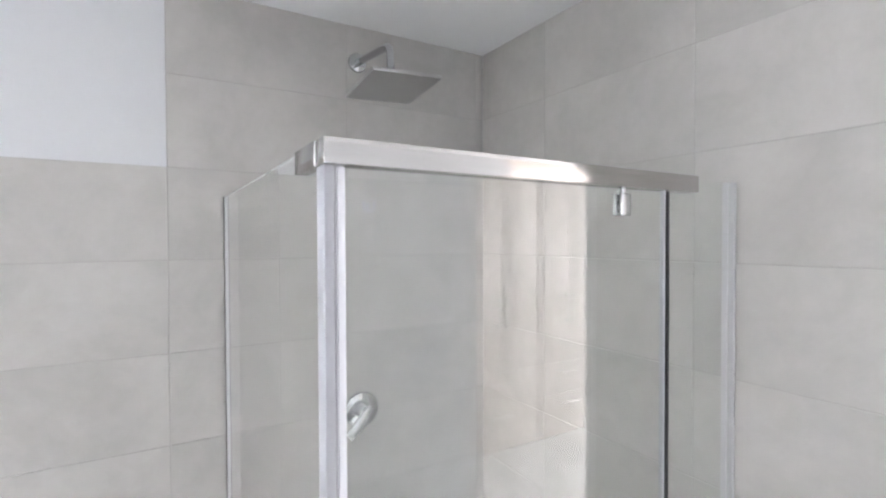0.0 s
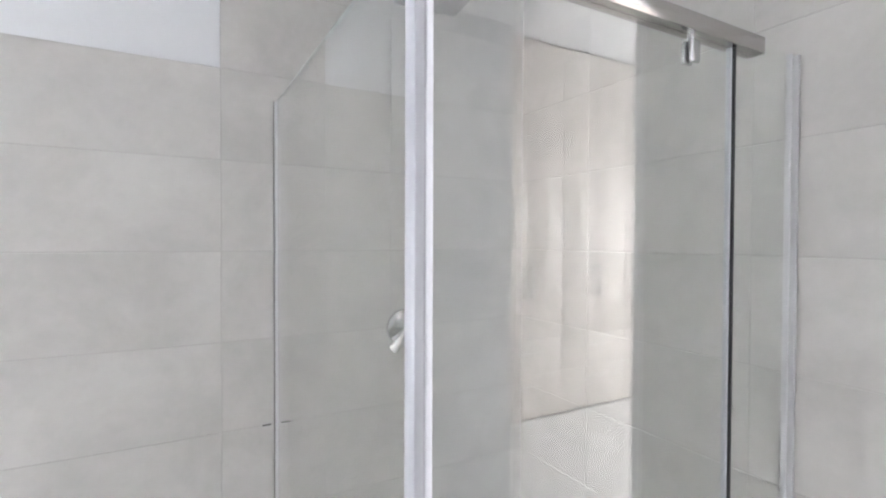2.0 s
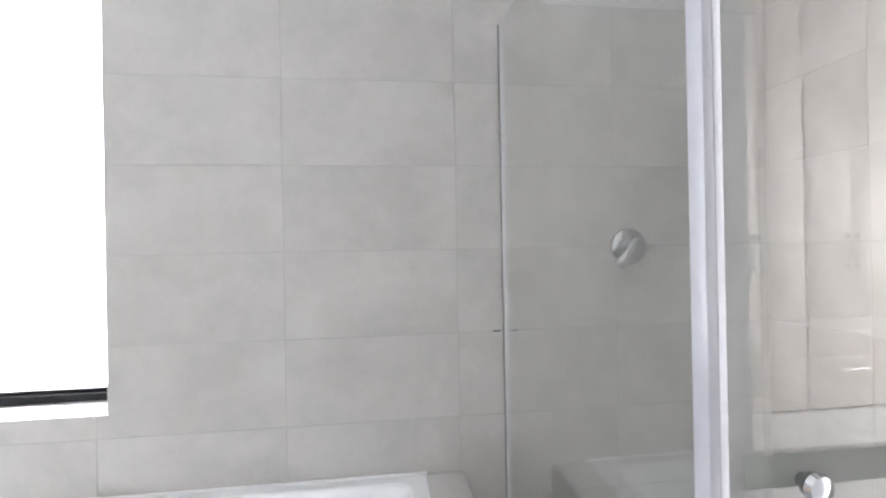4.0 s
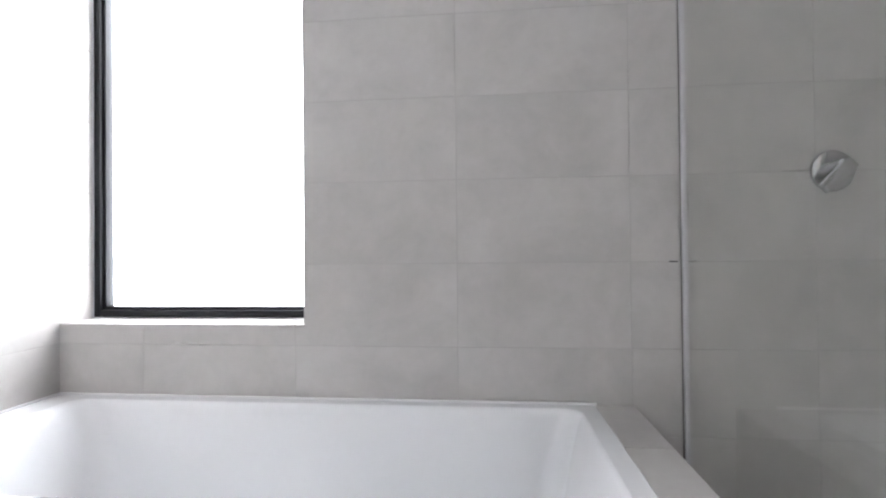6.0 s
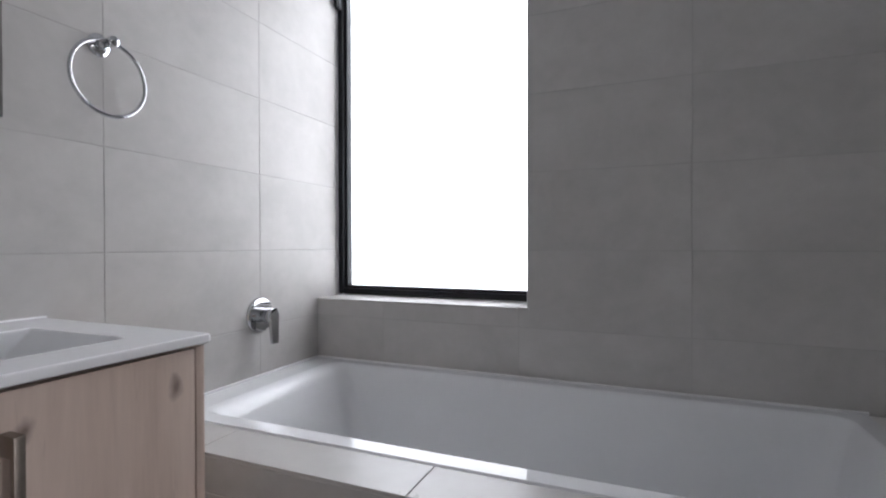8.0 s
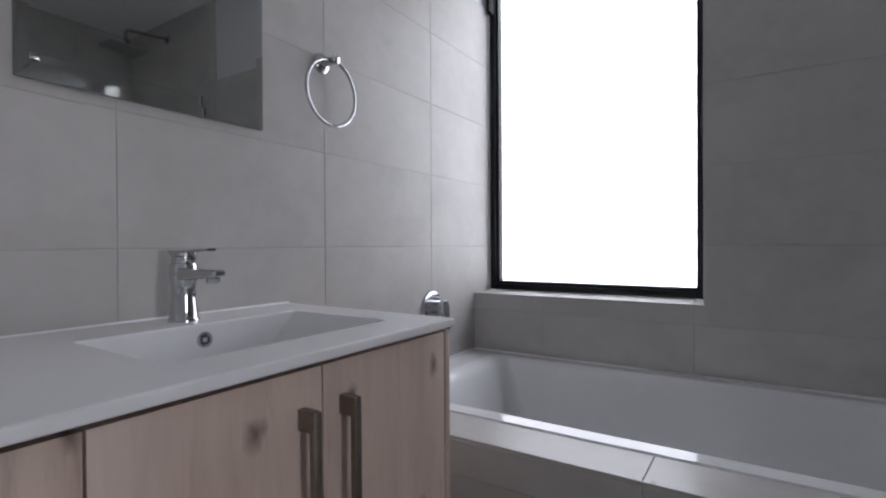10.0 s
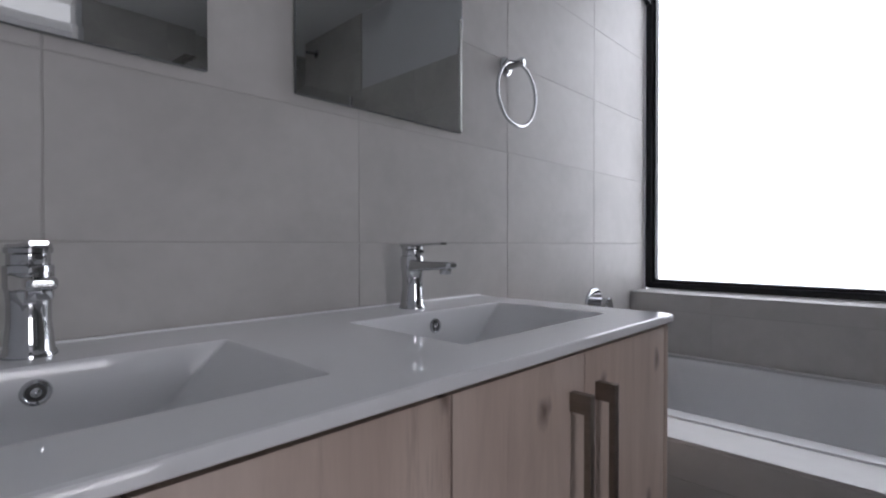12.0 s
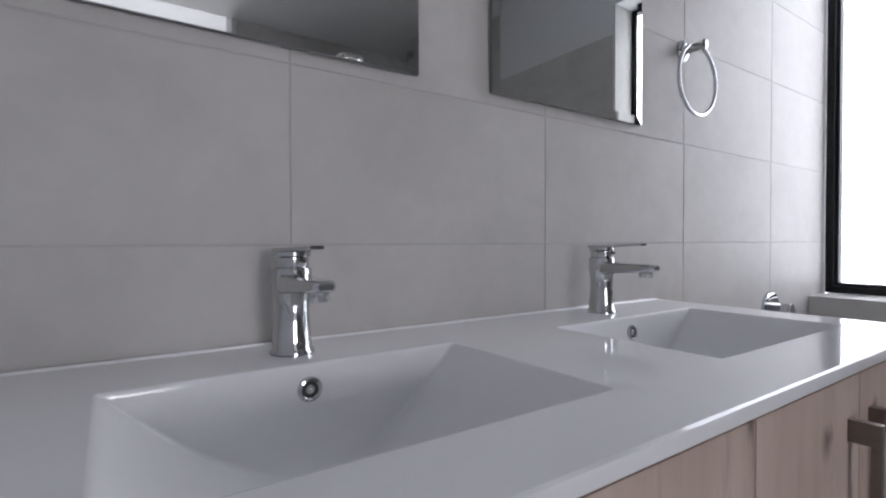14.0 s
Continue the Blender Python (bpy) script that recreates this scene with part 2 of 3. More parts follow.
def add_lathe(bm, profile, m=Matrix(), n=32, cap=True):
    """A turned shape: (radius, height) rows round the local z axis."""
    rings = []
    for r, h in profile:
        rings.append([bm.verts.new(m @ Vector((r * math.cos(a), r * math.sin(a), h))) for a in (2 * math.pi * i / n for i in range(n))])
    for a, b in zip(rings, rings[1:]):
        for i in range(n):
            bm.faces.new((a[i], a[(i + 1) % n], b[(i + 1) % n], b[i]))
    if cap:
        bm.faces.new(rings[0])
        bm.faces.new(rings[-1])


def add_tube(bm, pts, r, n=16, closed=False):
    """A round tube along a line of points."""
    pts = [Vector(p) for p in pts]
    rings = []
    k = len(pts)
    up = None
    for i, p in enumerate(pts):
        a = pts[(i - 1) % k] if closed or i else p
        b = pts[(i + 1) % k] if closed or i < k - 1 else p
        d = (b - a).normalized()
        if up is None:
            up = d.orthogonal().normalized()
        up = (up - d * up.dot(d)).normalized()
        side = d.cross(up)
        rings.append([bm.verts.new(p + r * (math.cos(t) * up + math.sin(t) * side)) for t in (2 * math.pi * j / n for j in range(n))])
    pairs = list(zip(rings, rings[1:] + rings[:1])) if closed else list(zip(rings, rings[1:]))
    for a, b in pairs:
        for j in range(n):
            bm.faces.new((a[j], a[(j + 1) % n], b[(j + 1) % n], b[j]))
    if not closed:
        bm.faces.new(rings[0])
        bm.faces.new(rings[-1])


def rounded(cx, cy, hx, hy, r, z, seg=6):
    """Points of a rectangle with rounded corners, counter-clockwise."""
    r = min(r, hx, hy)
    pts = []
    for sx, sy, a0 in ((1, 1, 0), (-1, 1, 90), (-1, -1, 180), (1, -1, 270)):
        for i in range(seg + 1):
            a = radians(a0 + 90 * i / seg)
            pts.append((cx + sx * (hx - r) + r * math.cos(a), cy + sy * (hy - r) + r * math.sin(a), z))
    return pts


def add_loft(bm, rings, close_last=True):
    loops = [[bm.verts.new(p) for p in ring] for ring in rings]
    n = len(loops[0])
    for a, b in zip(loops, loops[1:]):
        for i in range(n):
            bm.faces.new((a[i], a[(i + 1) % n], b[(i + 1) % n], b[i]))
    if close_last:
        bm.faces.new(loops[-1])
    return loops


def fill_between(bm, loops):
    """A flat face inside the first loop with the other loops as holes."""
    edges = []
    for loop in loops:
        for a, b in zip(loop, loop[1:] + loop[:1]):
            edges.append(bm.edges.get((a, b)) or bm.edges.new((a, b)))
    bmesh.ops.triangle_fill(bm, edges=edges, use_beauty=True, use_dissolve=False)


def empty(name, x=0, y=0, z=0):
    ob = new(name)
    ob.location = (x, y, z)
    ob.empty_display_size = 0.1
    return ob


def under(ob, parent):
    """Make ob a part of parent and leave it where it stands."""
    ob.parent = parent
    ob.matrix_parent_inverse = Matrix.Translation(-parent.location)
    return ob


# ---- structure: bathroom ----
def struct(ob, label, category):
    return tagged(ob, label, category, kind="structure")


BACK = 0.008                   # tile face stands this far before the painted wall
yw = YW + BACK
wall_window = struct(boxes("wall_window", [
    (XV - THICK, XR + THICK, yw, yw + THICK, 0, WIN_Z0 - 0.008),
    (WIN_X1 + 0.008, XR + THICK, yw, yw + THICK, WIN_Z0 - 0.008, ZC),
    (XV - THICK, WIN_X1 + 0.008, yw, yw + THICK, WIN_Z1, ZC),
    (XV - THICK, XV - BACK, yw, yw + THICK, WIN_Z0 - 0.008, WIN_Z1)], PAINT),
    "white painted wall with a tall black window", "wall")
wall_vanity = struct(box("wall_vanity", XV - THICK, XV - BACK, YB - THICK, yw, 0, ZC, PAINT), "plain wall behind the vanity, tiled in grey", "wall")
xr = XR + BACK
wall_door = struct(box("wall_door", xr, xr + THICK, DOOR_Y1, yw, 0, ZC, PAINT), "tiled wall beside the opening to the bedroom", "wall")
wall_back = struct(box("wall_back", XV - BACK, xr + THICK, YB - THICK, YB, 0, ZC, PAINT), "white painted bathroom wall", "wall")
floor = struct(box("floor", XV - THICK, xr + THICK, YB - THICK, yw + THICK, -0.2, -0.008, GROUT), "grey tiled bathroom floor", "floor")
ceiling = struct(box("ceiling", XV - THICK, xr + THICK, YB - THICK, yw + THICK, ZC, ZC + 0.15, CEIL), "white painted bathroom ceiling", "ceiling")

# ---- structure: bedroom behind the doorway ----
bx0 = xr + THICK
bed_floor = struct(box("floor_bedroom", bx0, BED_X1, BED_Y0, BED_Y1, -0.2, -0.008, GROUT), "pale tiled bedroom floor", "floor")
bed_ceiling = struct(box("ceiling_bedroom", bx0, BED_X1 + THICK, BED_Y0, BED_Y1, BED_Z, BED_Z + 0.15, PAINT), "white bedroom ceiling", "ceiling")
struct(box("wall_bedroom_south", bx0, BED_X1 + THICK, BED_Y0 - THICK, BED_Y0, 0, BED_Z, PAINT), "white bedroom wall behind the wardrobes", "wall")
struct(box("wall_bedroom_north", bx0, BED_X1 + THICK, BED_Y1, BED_Y1 + THICK, 0, BED_Z, PAINT), "plain white bedroom wall", "wall")
struct(boxes("wall_bedroom_west", [
    (bx0 - THICK, bx0, YB - THICK, yw + THICK, ZC + 0.15, BED_Z), (bx0 - THICK, bx0, BED_Y0, YB - THICK, 0, BED_Z), (bx0 - THICK, bx0, yw + THICK, BED_Y1, 0, BED_Z)], PAINT), "plain white bedroom wall", "wall")
struct(boxes("wall_bedroom_east", [
    (BED_X1, BED_X1 + THICK, BED_Y0, BED_Y1, 0, 0.4), (BED_X1, BED_X1 + THICK, BED_Y0, BED_Y1, 2.2, BED_Z),
    (BED_X1, BED_X1 + THICK, BED_Y0, -0.85, 0.4, 2.2), (BED_X1, BED_X1 + THICK, 1.75, BED_Y1, 0.4, 2.2)], PAINT), "white bedroom wall with a wide window", "wall")

ground = struct(box("ground", -400, 400, -400, 400, -0.5, -0.25, surface("garden_ground", (0.20, 0.18, 0.14), (0.28, 0.26, 0.2), 0.9)), "plain open ground outside", "ground")

glow, gt, gb = material("bright_overcast_distance")
gb.inputs["Base Color"].default_value = (0.8, 0.8, 0.8, 1)
gb.inputs["Emission Color"].default_value = (0.965, 0.985, 1.0, 1)
where = node(gt, "ShaderNodeNewGeometry")
height = node(gt, "ShaderNodeSeparateXYZ")
gt.links.new(where.outputs["Position"], height.inputs[0])
rise = node(gt, "ShaderNodeMapRange", From_Min=0.6, From_Max=2.9, To_Min=0.85 * WINDOW_GLOW, To_Max=1.25 * WINDOW_GLOW)
gt.links.new(height.outputs["Z"], rise.inputs["Value"])
gt.links.new(rise.outputs["Result"], gb.inputs["Emission Strength"])
backdrop = struct(box("backdrop", -1.75, 0.85, 2.80, 2.82, 0.0, 3.2, glow), "bright white overcast daylight outside the window", "backdrop")

# door lining
frame_m = PAINT
lining = struct(box("opening_lining", XR - 0.004, bx0 + 0.006, DOOR_Y1 - 0.03, DOOR_Y1 - 0.001, 0, ZC - 0.001, frame_m, bevel=0.002), "white painted lining of the bedroom opening", "trim")

# ---- window ----
FY = 2.335                     # inner face of the black frame
win = empty("window_1", (WIN_X0 + WIN_X1) / 2, FY, WIN_Z0)
struct(win, "tall black aluminium window with bright glass", "window")
wx0, wx1, wz0, wz1 = WIN_X0 + 0.004, WIN_X1 + 0.004, WIN_Z0 + 0.004, WIN_Z1 - 0.002
F = 0.024
under(boxes("frame", [
    (wx0, wx0 + F, FY, FY + 0.055, wz0, wz1), (wx1 - F, wx1, FY, FY + 0.055, wz0, wz1),
    (wx0 + F, wx1 - F, FY, FY + 0.055, wz0, wz0 + F), (wx0 + F, wx1 - F, FY, FY + 0.055, wz1 - F, wz1)], FRAMEB, bevel=0.0015), win)
G = 0.012
under(boxes("sash", [
    (wx0 + F, wx0 + F + G, FY + 0.012, FY + 0.048, wz0 + F, wz1 - F), (wx1 - F - G, wx1 - F, FY + 0.012, FY + 0.048, wz0 + F, wz1 - F),
    (wx0 + F + G, wx1 - F - G, FY + 0.012, FY + 0.048, wz0 + F, wz0 + F + G), (wx0 + F + G, wx1 - F - G, FY + 0.012, FY + 0.048, wz1 - F - G, wz1 - F)],
    FRAMEB, bevel=0.001), win)
pane = under(box("pane", wx0 + F + G - 0.004, wx1 - F - G + 0.004, FY + 0.028, FY + 0.034, wz0 + F + G - 0.004, wz1 - F - G + 0.004, PANE), win)
pane.visible_shadow = False
under(boxes("catch", [(wx0 + 0.003, wx0 + 0.021, FY - 0.022, FY, 1.955, 2.05), (wx0 + 0.004, wx0 + 0.018, FY - 0.034, FY - 0.022, 1.962, 2.02)], FRAMEB, bevel=0.002), win)
reveal = struct(box("window_reveal", WIN_X1, WIN_X1 + 0.008, YW + 0.004, FY + 0.05, WIN_Z0, WIN_Z1, TILE, bevel=0.001), "grey tiled window reveal", "window reveal")
sill = struct(boxes("window_sill", [
    (WIN_X0, -0.0895, YW - 0.001, FY + 0.05, WIN_Z0 - 0.008, WIN_Z0), (-0.0865, WIN_X1 + 0.007, YW - 0.001, FY + 0.05, WIN_Z0 - 0.008, WIN_Z0)], TILE, bevel=0.001), "grey tiled window sill", "sill")

# ---- bath ----
RIM = 0.567
BX0, BX1, BY0, BY1 = XV + 0.003, 0.82, 1.52, YW - 0.003


def bathtub():
    bm = bmesh.new()
    cx, cy, hx, hy = (BX0 + BX1) / 2, (BY0 + BY1) / 2, (BX1 - BX0) / 2, (BY1 - BY0) / 2
    outer = [rounded(cx, cy, hx, hy, 0.012, RIM - 0.03), rounded(cx, cy, hx, hy, 0.012, RIM - 0.005), rounded(cx, cy, hx - 0.005, hy - 0.005, 0.010, RIM)]
    o = add_loft(bm, outer, close_last=False)
    # inner well: narrow rims along the sides, a long slope at the tap end
    rows = []
    for (x0, x1, y0, y1, r, z) in (
            (BX0 + 0.094, BX1 - 0.050, BY0 + 0.050, BY1 - 0.040, 0.05, RIM),
            (BX0 + 0.107, BX1 - 0.054, BY0 + 0.054, BY1 - 0.044, 0.05, RIM - 0.0015),
            (BX0 + 0.120, BX1 - 0.059, BY0 + 0.058, BY1 - 0.048, 0.05, RIM - 0.006),
            (BX0 + 0.132, BX1 - 0.063, BY0 + 0.061, BY1 - 0.051, 0.05, RIM - 0.013),
            (BX0 + 0.142, BX1 - 0.067, BY0 + 0.063, BY1 - 0.053, 0.05, RIM - 0.023),
            (BX0 + 0.150, BX1 - 0.072, BY0 + 0.065, BY1 - 0.055, 0.052, RIM - 0.036),
            (BX0 + 0.163, BX1 - 0.080, BY0 + 0.068, BY1 - 0.058, 0.055, RIM - 0.065),
            (BX0 + 0.178, BX1 - 0.092, BY0 + 0.073, BY1 - 0.063, 0.06, RIM - 0.110),
            (BX0 + 0.215, BX1 - 0.12, BY0 + 0.085, BY1 - 0.078, 0.07, RIM - 0.24),
            (BX0 + 0.26, BX1 - 0.16, BY0 + 0.105, BY1 - 0.098, 0.09, RIM - 0.34),
            (BX0 + 0.33, BX1 - 0.21, BY0 + 0.145, BY1 - 0.138, 0.09, RIM - 0.385),
            (BX0 + 0.40, BX1 - 0.27, BY0 + 0.19, BY1 - 0.18, 0.08, RIM - 0.395)):
        rows.append(rounded((x0 + x1) / 2, (y0 + y1) / 2, (x1 - x0) / 2, (y1 - y0) / 2, r, z, seg=8))
    w = add_loft(bm, rows)
    fill_between(bm, [o[-1], w[0]])
    ob = mesh_ob("bathtub", bm, ACRYLIC, smooth=True)
    return tagged(ob, "white built-in acrylic bathtub in a tiled surround", "bathtub")


bathtub()
seal = boxes("bath_seal", [(BX0, BX1, YW - 0.008, YW - 0.0005, RIM - 0.002, RIM + 0.006), (XV + 0.0005, XV + 0.008, BY0, BY1 - 0.006, RIM - 0.002, RIM + 0.006)], SEAL, bevel=0.0015)
struct(seal, "white silicone seal between bath and tiles", "trim")

# tiled surround: carcass, front face and ledges
SX1, SY0, LEDGE = 0.93, 1.395, 0.5635
surround = struct(boxes("bath_surround", [
    (XV, SX1 - 0.0022, SY0 + 0.0022, BY0 + 0.004, 0, LEDGE - 0.0018),
    (BX1 - 0.004, SX1 - 0.0022, BY0 + 0.004, YW, 0, LEDGE - 0.0018)], GROUT), "grey tiled bath surround with a flat ledge", "bath surround")


# ---- vanity ----
CT, CB = 0.847, 0.832          # top and underside of the ceramic counter
CX1, CY0, CY1 = -0.388, YB + 0.003, 1.270
BASINS = (0.378, 0.980)


def vanity_unit():
    top = empty("vanity_unit", (XV + CX1) / 2, (CY0 + CY1) / 2, 0)
    bm = bmesh.new()
    x0, x1 = XV + 0.002, CX1
    cx, cy, hx, hy = (x0 + x1) / 2, (CY0 + CY1) / 2, (x1 - x0) / 2, (CY1 - CY0) / 2
    rings = [rounded(cx, cy, hx - 0.002, hy - 0.002, 0.010, CB), rounded(cx, cy, hx, hy, 0.012, CB + 0.002), rounded(cx, cy, hx, hy, 0.012, CT - 0.0045),
             rounded(cx, cy, hx - 0.0015, hy - 0.0015, 0.011, CT - 0.0012), rounded(cx, cy, hx - 0.005, hy - 0.005, 0.010, CT)]
    o = add_loft(bm, rings, close_last=False)
    holes = [o[-1]]
    for by in BASINS:
        rows = []
        # the ends slope down in a long scoop, the back wall stands nearly upright
        for bx0_, bx1_, half, r, drop in (
                (-0.7405, -0.4805, 0.2015, 0.0055, 0.0), (-0.7391, -0.4820, 0.2002, 0.005, 0.0004), (-0.7382, -0.4830, 0.1990, 0.0045, 0.0012),
                (-0.7377, -0.4840, 0.1972, 0.004, 0.0028), (-0.7374, -0.4852, 0.1950, 0.004, 0.0050), (-0.7372, -0.4870, 0.1910, 0.004, 0.009),
                (-0.7366, -0.4930, 0.1790, 0.0045, 0.020), (-0.7358, -0.5000, 0.1660, 0.005, 0.032), (-0.7348, -0.5080, 0.1530, 0.006, 0.045),
                (-0.7335, -0.5160, 0.1380, 0.007, 0.058), (-0.7315, -0.5250, 0.1210, 0.009, 0.072), (-0.7280, -0.5350, 0.1020, 0.012, 0.085),
                (-0.7225, -0.5450, 0.0830, 0.015, 0.096), (-0.7130, -0.5560, 0.0640, 0.018, 0.104), (-0.6990, -0.5700, 0.0450, 0.020, 0.109), (-0.6850, -0.5840, 0.0300, 0.020, 0.111)):
            z = CT - drop
            rows.append(rounded((bx0_ + bx1_) / 2, by, (bx1_ - bx0_) / 2, half, r, z))
        holes.append(add_loft(bm, rows)[0])
    fill_between(bm, holes)
    under(tagged(mesh_ob("countertop", bm, CERAMIC, smooth=True), "glossy white ceramic double basin counter"), top)
    under(box("upstand", XV + 0.001, XV + 0.008, CY0, CY1 + 0.004, CT - 0.004, CT + 0.003, CERAMIC, bevel=0.002), top)
    # overflow rings
    for by in BASINS:
        m = pose(-0.7358, by - 0.002, CT - 0.029, 0, 88, 0)
        bm = bmesh.new()
        add_lathe(bm, [(0.0092, -0.004), (0.0092, 0.002), (0.0108, 0.0036), (0.0132, 0.003), (0.0145, 0.0), (0.0145, -0.004)], m, 28, cap=False)
        ring = under(mesh_ob("overflow_ring", bm, CHROME, smooth=True), top)
        tagged(ring, "chrome overflow ring")
        bm = bmesh.new()
        add_lathe(bm, [(0.0002, 0.0016), (0.0094, 0.0016)], m, 24, cap=False)
        under(mesh_ob("overflow_hole", bm, DARKHOLE), top)
        bm = bmesh.new()
        add_lathe(bm, [(0.0002, 0.0034), (0.0036, 0.0030), (0.0052, 0.0017)], m, 16, cap=False)
        under(mesh_ob("overflow_stem", bm, CHROME, smooth=True), top)
        bm = bmesh.new()
        add_lathe(bm, [(0.0225, 0.0), (0.0225, 0.003), (0.018, 0.006), (0.004, 0.009), (0.001, 0.009)], pose(-0.635, by, CT - 0.111), 28, cap=False)
        tagged(under(mesh_ob("basin_waste", bm, CHROME, smooth=True), top), "chrome basin waste")
    # carcass, coloured dark to give the door gaps their shade
    fx = -0.397                # door faces
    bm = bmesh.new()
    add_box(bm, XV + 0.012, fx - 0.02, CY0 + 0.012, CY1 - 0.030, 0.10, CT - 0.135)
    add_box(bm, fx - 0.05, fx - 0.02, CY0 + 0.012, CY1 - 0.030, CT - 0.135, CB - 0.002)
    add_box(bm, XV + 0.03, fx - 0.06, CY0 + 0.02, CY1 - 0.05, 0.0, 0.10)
    under(tagged(mesh_ob("carcass", bm, SHADOWGAP), "carcass coloured dark for shade in the door gaps"), top)
    under(box("side_panel", XV + 0.010, fx, CY1 - 0.028, CY1 - 0.012, 0.10, CB - 0.005, WOOD, bevel=0.001), top)
    y_edges = [CY0 + 0.010, 0.383, 0.666, 0.940, CY1 - 0.030]
    gap = 0.0013
    for i in range(4):
        a, b = y_edges[i] + gap, y_edges[i + 1] - gap
        d = box("door", -0.009, 0.009, -(b - a) / 2, (b - a) / 2, -0.352, 0.352, WOOD, bevel=0.001)
        d.location = (fx - 0.009, (a + b) / 2, CB - 0.007 - 0.352)
        d.parent = top
        d.matrix_parent_inverse = Matrix.Translation(-top.location)
        tagged(d, "knotty oak cabinet door")
        s = 1 if i % 2 == 0 else -1
        hy_ = s * ((b - a) / 2 - 0.035)
        bm = bmesh.new()
        add_box(bm, 0.030, 0.040, hy_ - 0.006, hy_ + 0.006, 0.102, 0.304, 0.001)
        add_box(bm, 0.009, 0.0395, hy_ - 0.0062, hy_ + 0.0062, 0.278, 0.3045, 0.001)
        add_box(bm, 0.009, 0.0395, hy_ - 0.0062, hy_ + 0.0062, 0.1015, 0.128, 0.001)
        h = mesh_ob("handle", bm, STEEL, smooth=True, parent=d)
        tagged(h, "brushed nickel bar handle")
    return tagged(top, "knotty oak double vanity with white ceramic basins", "vanity")


vanity_unit()


def basin_tap():
    t = empty("basin_tap", 0, 0, 0)
    bm = bmesh.new()
    add_lathe(bm, [(0.0268, 0.0), (0.0270, 0.003), (0.0256, 0.006), (0.0240, 0.008), (0.0232, 0.02), (0.0212, 0.04), (0.0208, 0.060), (0.0218, 0.073),
                   (0.0240, 0.082), (0.0240, 0.104), (0.0228, 0.106)], n=40)
    mesh_ob("body", bm, CHROME, smooth=True, parent=t)
    bm = bmesh.new()
    # spout: flat bar that widens from the body and rounds off at its tip
    secs = []
    for x, hw, z0, z1 in ((0.0, 0.0205, 0.075, 0.1000), (0.02, 0.0200, 0.076, 0.0985), (0.05, 0.0165, 0.079, 0.0965), (0.085, 0.0145, 0.0815, 0.0965), (0.106, 0.0138, 0.0830, 0.0965), (0.113, 0.0120, 0.0845, 0.0955), (0.116, 0.0085, 0.087, 0.0935)):
        secs.append([(x, p[0], p[1]) for p in [(q[0], q[1]) for q in rounded(0, (z0 + z1) / 2, hw, (z1 - z0) / 2, 0.005, 0, seg=4)]])
    loops = add_loft(bm, secs)
    bm.faces.new(list(reversed(loops[0])))
    mesh_ob("spout", bm, CHROME, smooth=True, parent=t)
    bm = bmesh.new()
    add_lathe(bm, [(0.0105, 0.0), (0.0115, 0.002), (0.0115, 0.012)], pose(0.095, 0, 0.073), 24)
    mesh_ob("aerator", bm, CHROME, smooth=True, parent=t)
    bm = bmesh.new()
    add_lathe(bm, [(0.0200, 0.1055), (0.0206, 0.107), (0.0206, 0.1185), (0.0228, 0.1205), (0.0232, 0.1255), (0.0205, 0.1285)], n=40)
    mesh_ob("cartridge_cap", bm, CHROME, smooth=True, parent=t)
    bm = bmesh.new()
    secs = []
    for x, hw, z, th in ((-0.0245, 0.012, 0.128, 0.005), (-0.015, 0.0205, 0.128, 0.005), (0.014, 0.0205, 0.1282, 0.005), (0.03, 0.014, 0.1288, 0.0042), (0.06, 0.0095, 0.1304, 0.0044), (0.090, 0.0080, 0.1316, 0.0040)):
        secs.append([(x, q[0], q[1]) for q in rounded(0, z, hw, th / 2, 0.0014, 0, seg=3)])
    loops = add_loft(bm, secs)
    bm.faces.new(list(reversed(loops[0])))
    mesh_ob("lever", bm, CHROME, smooth=True, parent=t)
    bm = bmesh.new()
    add_lathe(bm, [(0.0032, 0.0), (0.0032, 0.0250), (0.002, 0.0256)], pose(0, 0, 0.1155, 0, 90, 20), 14)
    tagged(mesh_ob("temperature_dot", bm, DARKHOLE, smooth=True, parent=t), "small dark temperature dot")
    return tagged(t, "chrome single-lever basin mixer tap on the counter", "tap", group="basin taps")


tap = basin_tap()
tap.location = (-0.803, BASINS[0] - 0.001, CT)
copy_thing(tap, pose(-0.803, BASINS[1] - 0.002, CT))


def wall_mirror(y0, y1, z0, z1):
    """A frameless mirror with a bevelled border, standing off the tiles."""
    bm = bmesh.new()
    bev, x0, x1 = 0.018, XV + 0.004, XV + 0.0125
    back = [bm.verts.new((x0, y, z)) for y, z in ((y0, z0), (y1, z0), (y1, z1), (y0, z1))]
    mid = [bm.verts.new((x1 - 0.0006, y, z)) for y, z in ((y0, z0), (y1, z0), (y1, z1), (y0, z1))]
    inn = [bm.verts.new((x1, y, z)) for y, z in ((y0 + bev, z0 + bev), (y1 - bev, z0 + bev), (y1 - bev, z1 - bev), (y0 + bev, z1 - bev))]
    for i in range(4):
        j = (i + 1) % 4
        bm.faces.new((back[i], back[j], mid[j], mid[i])).material_index = 1
        bm.faces.new((mid[i], mid[j], inn[j], inn[i]))
    bm.faces.new(inn)
    bm.faces.new(back).material_index = 1
    ob = mesh_ob("wall_mirror", bm, [MIRROR, surface("mirror_edge", (0.16, 0.18, 0.18), (0.22, 0.24, 0.24), 0.3, bump=0.0)])
    return tagged(ob, "frameless wall mirror hung over the basin counter", "mirror", group="mirrors over the vanity")


